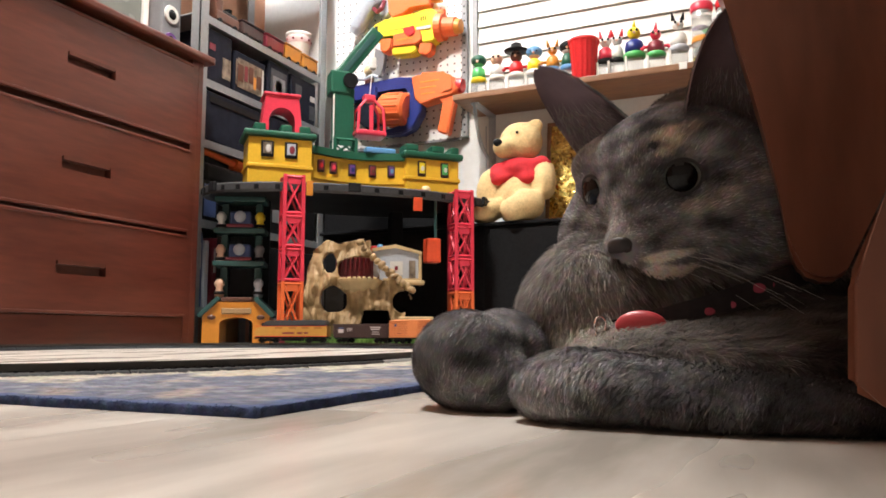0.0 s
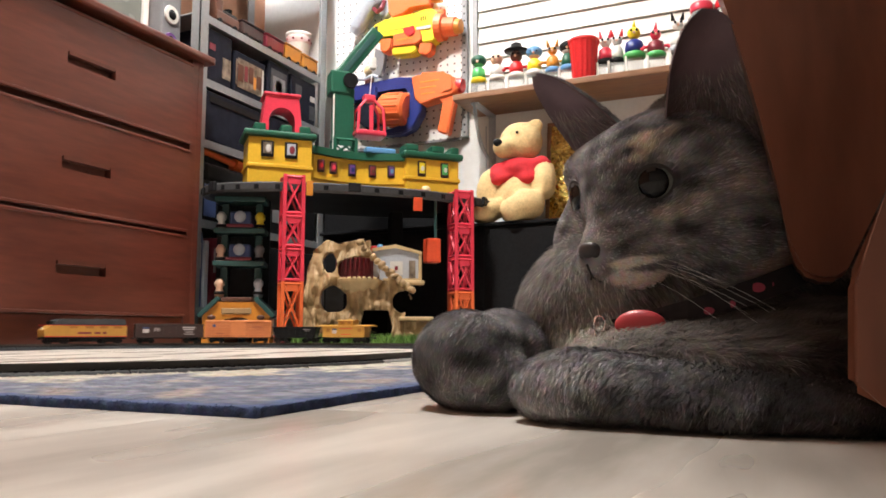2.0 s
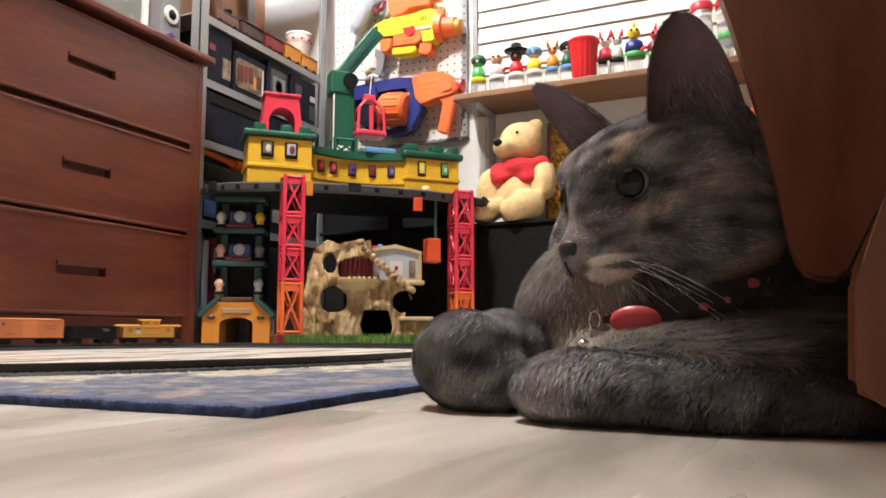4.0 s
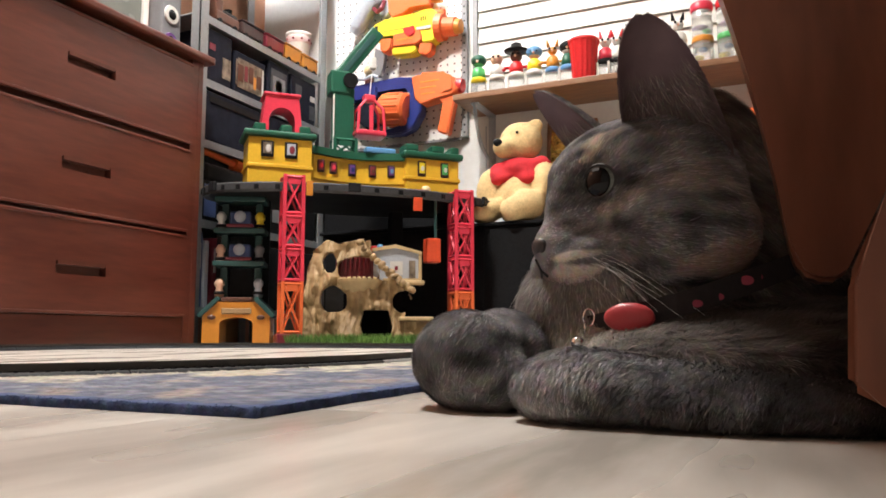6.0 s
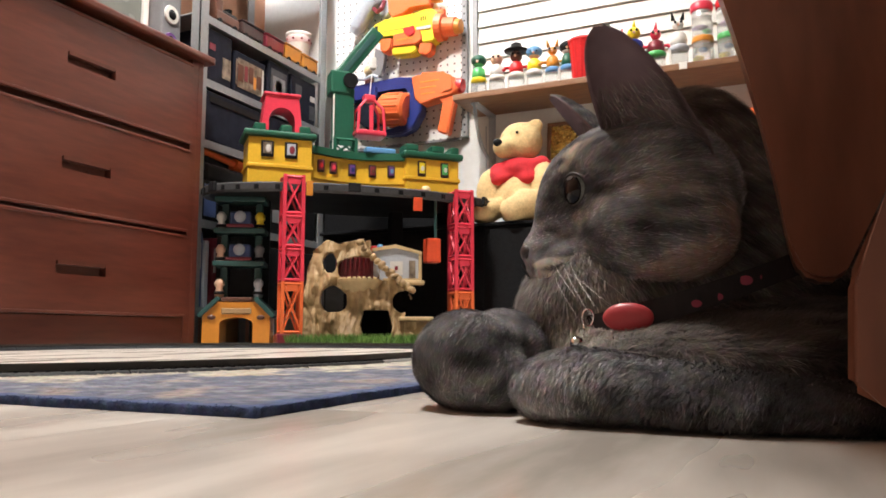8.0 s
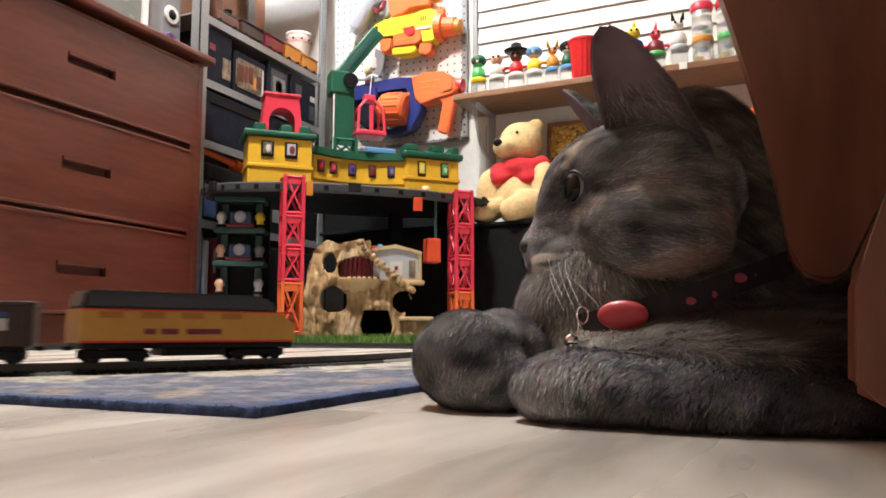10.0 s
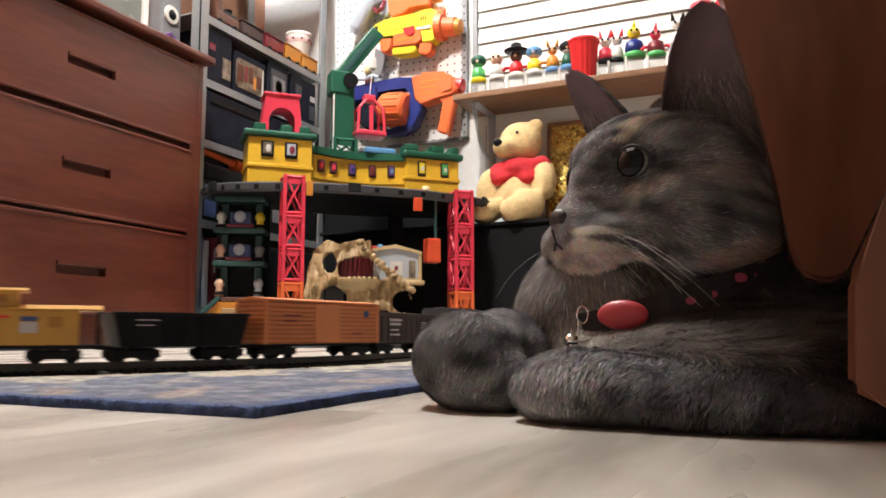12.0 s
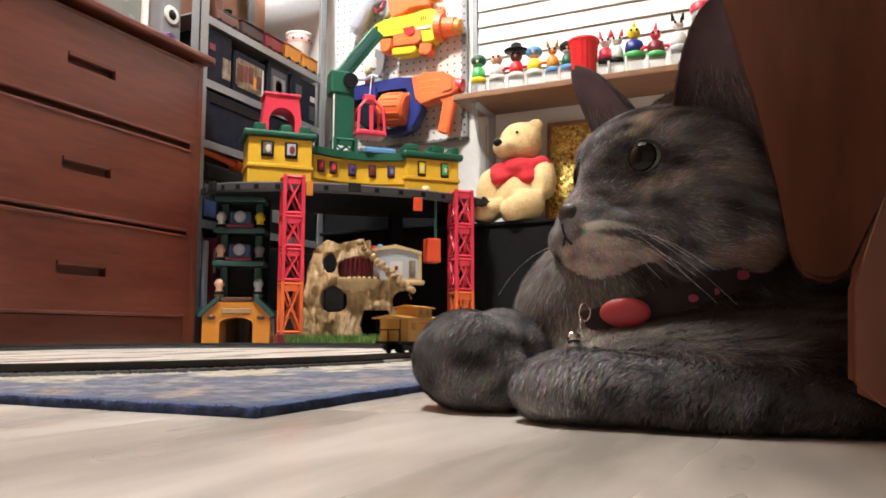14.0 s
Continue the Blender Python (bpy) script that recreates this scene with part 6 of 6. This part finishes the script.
    def keep(q, n):
        far = np.minimum(np.linalg.norm((q - eyes[0]) / np.array((1.0, 1, 0.9)), axis=1), np.linalg.norm((q - eyes[1]) / np.array((1.0, 1, 0.9)), axis=1)) > 0.0127
        nose_off = np.linalg.norm((q - np.array((0, 0.0555, -0.0125))) / np.array((1.3, 1, 0.8)), axis=1) > 0.0062
        return (far & nose_off).astype(float) * (0.6 + 1.2 * (q[:, 1] > 0.0))

    def length(p):
        return 0.0016 + 0.0068 * np.clip((0.052 - p[:, 1]) / 0.05, 0, 1)
    fur(pts, faces, head_colour, head_flow, 160000, length, head, keep=keep, width=0.00021, lift=0.15)
    for e, sx in ((eyes[0], 1), (eyes[1], -1)):
        gaze = Vector((0.42 * sx, 1, 0.05)).normalized()
        q = gaze.to_track_quat("Z", "Y").to_matrix().to_4x4()
        at = Matrix.Translation(Vector(e)) @ q
        eyeball = part("eye", ball(bmesh.new(), (0, 0, 0), 0.0118, n=32, m=at), "iris", head, "grey-green eye with a wide pupil", smooth=True)
        bm = bmesh.new()
        lathe(bm, [(0.0064, 0.01012), (0.0056, 0.01060), (0.0040, 0.01125), (0.0023, 0.01172), (0.0004, 0.01192)], 24, at)
        part("pupil", bm, "pupil", eyeball, smooth=True)
        bm = bmesh.new()
        sweep(bm, [at @ Vector((0.0081 * math.cos(a), 0.0072 * math.sin(a), 0.0092 - 0.0006 * math.cos(2 * a))) for a in [math.tau * k / 32 for k in range(32)]], 0.0008, 8, True)
        part("eyelid", bm, "lid", eyeball, smooth=True)
        bm = ball(bmesh.new(), (0, 0, 0), 0.0122, n=36, m=at)
        inv = at.inverted()
        bmesh.ops.delete(bm, geom=[v for v in bm.verts if (inv @ v.co).y < 0.0040 + 0.10 * abs((inv @ v.co).x) or (inv @ v.co).z < 0], context="VERTS")
        part("upper_lid", bm, "lid", eyeball, smooth=True)
    bm = ball(bmesh.new(), (0, 0.0548, -0.0108), 0.0060, (1.0, 0.55, 0.70), 18)
    ball(bm, (0.0030, 0.0553, -0.0122), 0.0028, (1, 0.7, 0.8), 12)
    ball(bm, (-0.0030, 0.0553, -0.0122), 0.0028, (1, 0.7, 0.8), 12)
    part("nose", bm, "nose", head, "dark grey nose", smooth=True)
    bm = bmesh.new()
    sweep(bm, [(0, 0.0582, -0.0160), (0, 0.0562, -0.0215), (-0.003, 0.0548, -0.0245)], 0.0005, 6)
    sweep(bm, [(0, 0.0562, -0.0215), (0.003, 0.0548, -0.0245)], 0.0005, 6)
    part("mouth", bm, "lid", head, "dark closed mouth line")
    for sx in (1, -1):
        p, f, m = ear(sx)
        ear_col = lambda q: np.clip(patches(q, GREY * 0.95, []), 0, 1)
        e = skin("ear", p[:m], f[(f < m).all(1)], ear_col, head)
        me = bpy.data.meshes.new("inner_ear")
        keep_f = f[(f >= m).any(1)]
        me.from_pydata(p.tolist(), [], keep_f.tolist())
        me.materials.append(M["ear_skin"])
        for q in me.polygons:
            q.use_smooth = True
        inner = new("inner_ear", me)
        inner.parent = e
        tagged(inner, "pinkish bare inside of the ear")
        fur(p[:m], f[(f < m).all(1)], ear_col, lambda q: np.tile(np.array((0.3 * sx, 0.2, 0.9)), (len(q), 1)), 7000, 0.0024, e, width=0.00026, lift=0.22)
        low = keep_f[(keep_f >= m).all(1)]
        low = low[p[low].mean(1)[:, 2] < 0.050]
        fur(p, low, lambda q: np.tile(np.array((0.30, 0.25, 0.24)), (len(q), 1)), lambda q: np.tile(np.array((0.2 * sx, 0.3, 0.9)), (len(q), 1)), 900, 0.011, e, width=0.00020, lift=0.35)
    wr = random.Random(3)
    for sx in (1, -1):
        for i in range(7):
            s = Vector((sx * (0.013 + 0.004 * (i % 3)), 0.046 - 0.003 * (i % 3), -0.017 - 0.003 * (i // 3)))
            d = Vector((sx * wr.uniform(0.7, 1.0), wr.uniform(-0.25, 0.35), wr.uniform(-0.45, 0.15)))
            ln = wr.uniform(0.035, 0.062)
            pts3 = [s + d * ln * u + Vector((0, -0.010 * u * u, -0.016 * u * u)) for u in (0, 0.2, 0.4, 0.6, 0.8, 1.0)]
            bm = bmesh.new()
            sweep(bm, pts3, 0.00005, 5)
            part("whisker", bm, "whisker", head)
    return c, head, collar


CAT, HEAD, COLLAR = cat()
# seconds, place and turn of the head in the room
HEAD_ROWS = [
    (0, -0.0418, 0.3603, 0.0912, -15.2, 0.4, 159.7), (0.2, -0.0428, 0.3580, 0.0900, -15.0, 0.1, 156.5),
    (0.5, -0.0450, 0.3536, 0.0876, -14.3, -0.6, 149.6), (1, -0.0447, 0.3527, 0.0876, -13.8, -0.9, 150.0),
    (2, -0.0450, 0.3540, 0.0874, -13.1, -0.8, 149.9), (2.5, -0.0451, 0.3540, 0.0870, -12.6, -0.6, 149.2),
    (3.2, -0.0458, 0.3553, 0.0868, -12.3, -0.4, 148.5), (5.3, -0.0565, 0.3551, 0.0860, -7.5, 1.5, 133.8),
    (7, -0.0566, 0.3554, 0.0860, -7.7, 1.4, 133.0), (7.5, -0.0583, 0.3595, 0.0874, -8.6, 0.3, 124.7),
    (8.2, -0.0596, 0.3593, 0.0861, -8.3, -1.2, 117.0), (10.3, -0.0586, 0.3621, 0.0870, -4.9, -2.3, 115.4),
    (10.6, -0.0575, 0.3615, 0.0872, -3.9, -1.4, 117.9), (11, -0.0529, 0.3529, 0.0875, 0.3, 0.6, 129.8),
    (11.5, -0.0505, 0.3551, 0.0894, 3.5, -1.0, 137.5), (12, -0.0481, 0.3542, 0.0882, 2.0, -1.5, 139.0),
    (12.5, -0.0457, 0.3497, 0.0885, 3.0, -1.0, 144.1), (13, -0.0440, 0.3511, 0.0885, 3.3, -1.5, 141.3),
    (14, -0.0442, 0.3516, 0.0888, 2.9, -1.3, 140.8)]


def turn_head():
    inv = CAT.matrix_world.inverted() if CAT.matrix_world != Matrix() else pose(0, 0, 0, 0, 0, 24).inverted()
    walk(HEAD, [(t, inv @ pose(x, y, z, rx, ry, rz)) for t, x, y, z, rx, ry, rz in HEAD_ROWS])


# seconds and shift of the collar, which rides on the breathing, turning neck
COLLAR_ROWS = [(0, 0.004, 0, -0.003), (3.2, 0.003, 0, -0.002), (5.3, 0.0, 0, 0), (8.2, -0.001, 0, 0), (10.3, -0.003, 0, 0.001), (11.5, -0.003, 0, 0.001), (14, -0.002, 0, 0.002)]


def shift_collar():
    walk(COLLAR, [(t, pose(x, y, z)) for t, x, y, z in COLLAR_ROWS])


# ---------- rug ----------
def rug():
    woven = fur_material("woven_rug", 0.95, 0.5)
    n, l = woven.node_tree.nodes, woven.node_tree.links
    tc, nz, bp = n.new("ShaderNodeTexCoord"), n.new("ShaderNodeTexNoise"), n.new("ShaderNodeBump")
    nz.inputs["Scale"].default_value, bp.inputs["Strength"].default_value, bp.inputs["Distance"].default_value = 420, 0.7, 0.002
    l.new(tc.outputs["Object"], nz.inputs["Vector"])
    l.new(nz.outputs[0], bp.inputs["Height"])
    l.new(bp.outputs[0], n["Principled BSDF"].inputs["Normal"])
    r = thing("rug", "worn flat rug in mottled blue and cream with a blue border", "rug")
    x0, x1, y0, y1, step = -0.62, -0.172, 0.222, 0.86, 0.0035
    nx, ny = round((x1 - x0) / step), round((y1 - y0) / step)

    def free(x, y):
        dy = max(abs(y - TRACK_Y) - STRAIGHT / 2, 0)
        return math.hypot(x - TRACK_X, dy) > RADIUS + 0.027
    bm = bmesh.new()
    grid = {}
    for i in range(nx + 1):
        for j in range(ny + 1):
            x, y = x0 + i * step, y0 + j * step
            if free(x, y):
                w = 0.0012 * noise.noise(Vector((x * 60, y * 60, 1)))
                grid[i, j] = bm.verts.new((x + w, y + w, 0.0036 + 0.0005 * noise.noise(Vector((x * 90, y * 90, 0))) + 0.0005 * noise.noise(Vector((x * 210, y * 210, 4)))))
    for i in range(nx):
        for j in range(ny):
            q = [(i, j), (i + 1, j), (i + 1, j + 1), (i, j + 1)]
            if all(k in grid for k in q):
                bm.faces.new([grid[k] for k in q])
    rim = bmesh.ops.extrude_edge_only(bm, edges=[e for e in bm.edges if e.is_boundary])
    for v in rim["geom"]:
        if isinstance(v, bmesh.types.BMVert):
            v.co.z = 0.0
    bmesh.ops.recalc_face_normals(bm, faces=bm.faces[:])
    bmesh.ops.triangulate(bm, faces=bm.faces[:])
    bm.verts.index_update()
    pts = np.array([v.co[:] for v in bm.verts])
    faces = np.array([[v.index for v in f.verts] for f in bm.faces])
    bm.free()

    def colour(p):
        n1 = np.array([noise.noise(Vector(q) * 26) for q in p])
        n2 = np.array([noise.noise(Vector(q) * 85 + Vector((4, 4, 4))) for q in p])
        n3 = np.array([noise.noise(Vector(q) * 48 + Vector((9, 1, 2))) for q in p])
        blue, slate, cream = np.array((0.105, 0.145, 0.29)), np.array((0.18, 0.20, 0.27)), np.array((0.58, 0.55, 0.46))
        edge = np.minimum(x1 - p[:, 0], p[:, 1] - y0)
        gap = np.hypot(p[:, 0] - TRACK_X, np.maximum(np.abs(p[:, 1] - TRACK_Y) - STRAIGHT / 2, 0)) - RADIUS
        pale = np.clip((0.092 - gap + 0.07 * n1 + 0.03 * n2) / 0.03, 0, 1)[:, None] * np.clip((edge - 0.02) / 0.01, 0, 1)[:, None]
        brown = np.clip((n1 - 0.25) / 0.2, 0, 1)[:, None] * 0.5
        light = np.clip((n3 + 0.35 * n2) / 0.3, 0, 1)[:, None] * 0.55
        c = slate * (1 - light) + np.array((0.38, 0.38, 0.41)) * light
        c = c * (1 - pale) + cream * pale
        c = c * (1 - brown) + np.array((0.55, 0.42, 0.32)) * brown
        rim_w = np.clip((0.013 - edge + 0.004 * n2) / 0.004, 0, 1)[:, None]
        c = c * (1 - rim_w) + blue * rim_w
        n4 = np.array([noise.noise(Vector(q) * 230) for q in p])
        return np.clip(c * (1 + 0.25 * n2 + 0.65 * n4)[:, None], 0.01, 1)
    base = skin("backing", pts, faces, colour, r)
    tufts = fur(pts, faces, colour, lambda p: np.tile(np.array((0.5, -0.6, 0.3)), (len(p), 1)), 9000, 0.0016, base, width=0.00030, lift=0.35, tone_range=0.10, fleck=0.0, keep=lambda q, n: (n[:, 2] < 0.5) + 0.0)
    tufts.name = "fringe"
    for ob in (base, tufts):
        ob.data.materials[0] = woven


rug()


# ---------- wooden furniture over the cat ----------
def chair():
    c = thing("wooden_chair", "brown stained wooden chair with broad tapered leg panels", "chair", pose(0, 0, 0, 0, 0, 24))
    edge = [(0.1322 - 0.0205 * u - 0.0055 * u * u + 0.0014 * math.sin(math.pi * u), 0.060 + 0.115 * u) for u in [k / 12 for k in range(13)]]
    bm = prism(bmesh.new(), [(0.1450, 0.0494), (0.1402, 0.0500), (0.1355, 0.0528)] + edge + [(0.088, 0.30), (0.078, 0.4215), (0.30, 0.4215), (0.30, 0.30), (0.170, 0.0851), (0.1535, 0.0545), (0.1500, 0.0500)], 0.284, 0.304)
    bmesh.ops.bevel(bm, geom=bm.edges[:], offset=0.0020, segments=3, affect="EDGES")
    for v in bm.verts:
        v.co.x += (v.co.y - 0.284) * 0.42
    part("leg_panel", bm, "walnut", c)
    bm = prism(bmesh.new(), [(0.1008, 0.0162), (0.1024, 0.0440), (0.1136, 0.0661), (0.16, 0.16), (0.26, 0.16), (0.26, 0.0), (0.135, 0.0), (0.1100, 0.0117)], 0.190, 0.207)
    bmesh.ops.bevel(bm, geom=bm.edges[:], offset=0.0025, segments=3, affect="EDGES")
    for v in bm.verts:
        v.co.x += (v.co.y - 0.190) * 0.56
    part("foot", bm, "walnut", c)
    # Rail and post are added out of view to carry the slab.
    part("seat_rail", boxes((0.10, 0.50, 0.190, 0.304, 0.421, 0.470), bevel=0.006), "walnut", c)
    part("leg_post", boxes((0.205, 0.262, 0.192, 0.250, 0.155, 0.421), bevel=0.004), "walnut", c)
    # Unseen slab added above to shade the near leg and the floor.
    bm = slab(bmesh.new(), [(-0.055, 0.18), (0.56, 0.18), (0.56, 0.80), (0.02, 0.80), (0.0, 0.50), (-0.020, 0.455), (-0.052, 0.42), (-0.062, 0.38), (-0.064, 0.25)], 0.472, 0.496)
    bmesh.ops.bevel(bm, geom=bm.edges[:], offset=0.005, segments=2, affect="EDGES")
    part("shade_seat", bm, "walnut", c, "unseen slab added to shade the cat, rounded at the front")


chair()


# ---------- floor: boards laid side by side, the near ones as pieces ----------
def planks():
    f = tagged(link("floor", boxes((X0 - 0.1, X1 + 0.1, Y0 - 0.1, Y1 + 0.1, -0.02, -0.0012)), "gap"), "pale grey-brown wood-look plank floor", "floor", kind="structure")
    W, L = 0.30, 1.22
    me = None
    fr = random.Random(11)
    i = 0
    x = -2.00
    while x < X1:
        y = Y0 - 1.22 + (0.02 + 0.43 * (i - 6)) % L if i != 5 else 0.238 - 2 * L
        while y < Y1:
            y0, y1 = max(y, Y0), min(y + L, Y1)
            if y1 - y0 > 0.02:
                if abs(y1 - y0 - L) < 1e-6 and me is not None:
                    p = new("plank", me)
                    p.parent = f
                else:
                    bm = bmesh.new()
                    box(bm, 0.00012, W - 0.00012, 0.00012, (y1 - y0) - 0.00012, -0.0012, 0.0, bevel=0.00018, seg=1)
                    p = part("plank", bm, "floor", f)
                    if abs(y1 - y0 - L) < 1e-6:
                        me = p.data
                p.location = (x, y0, 0)
            y += L
        x += W
        i += 1


planks()


# ---------- what moves ----------
def motions():
    run_train()
    turn_head()
    shift_collar()


motions()
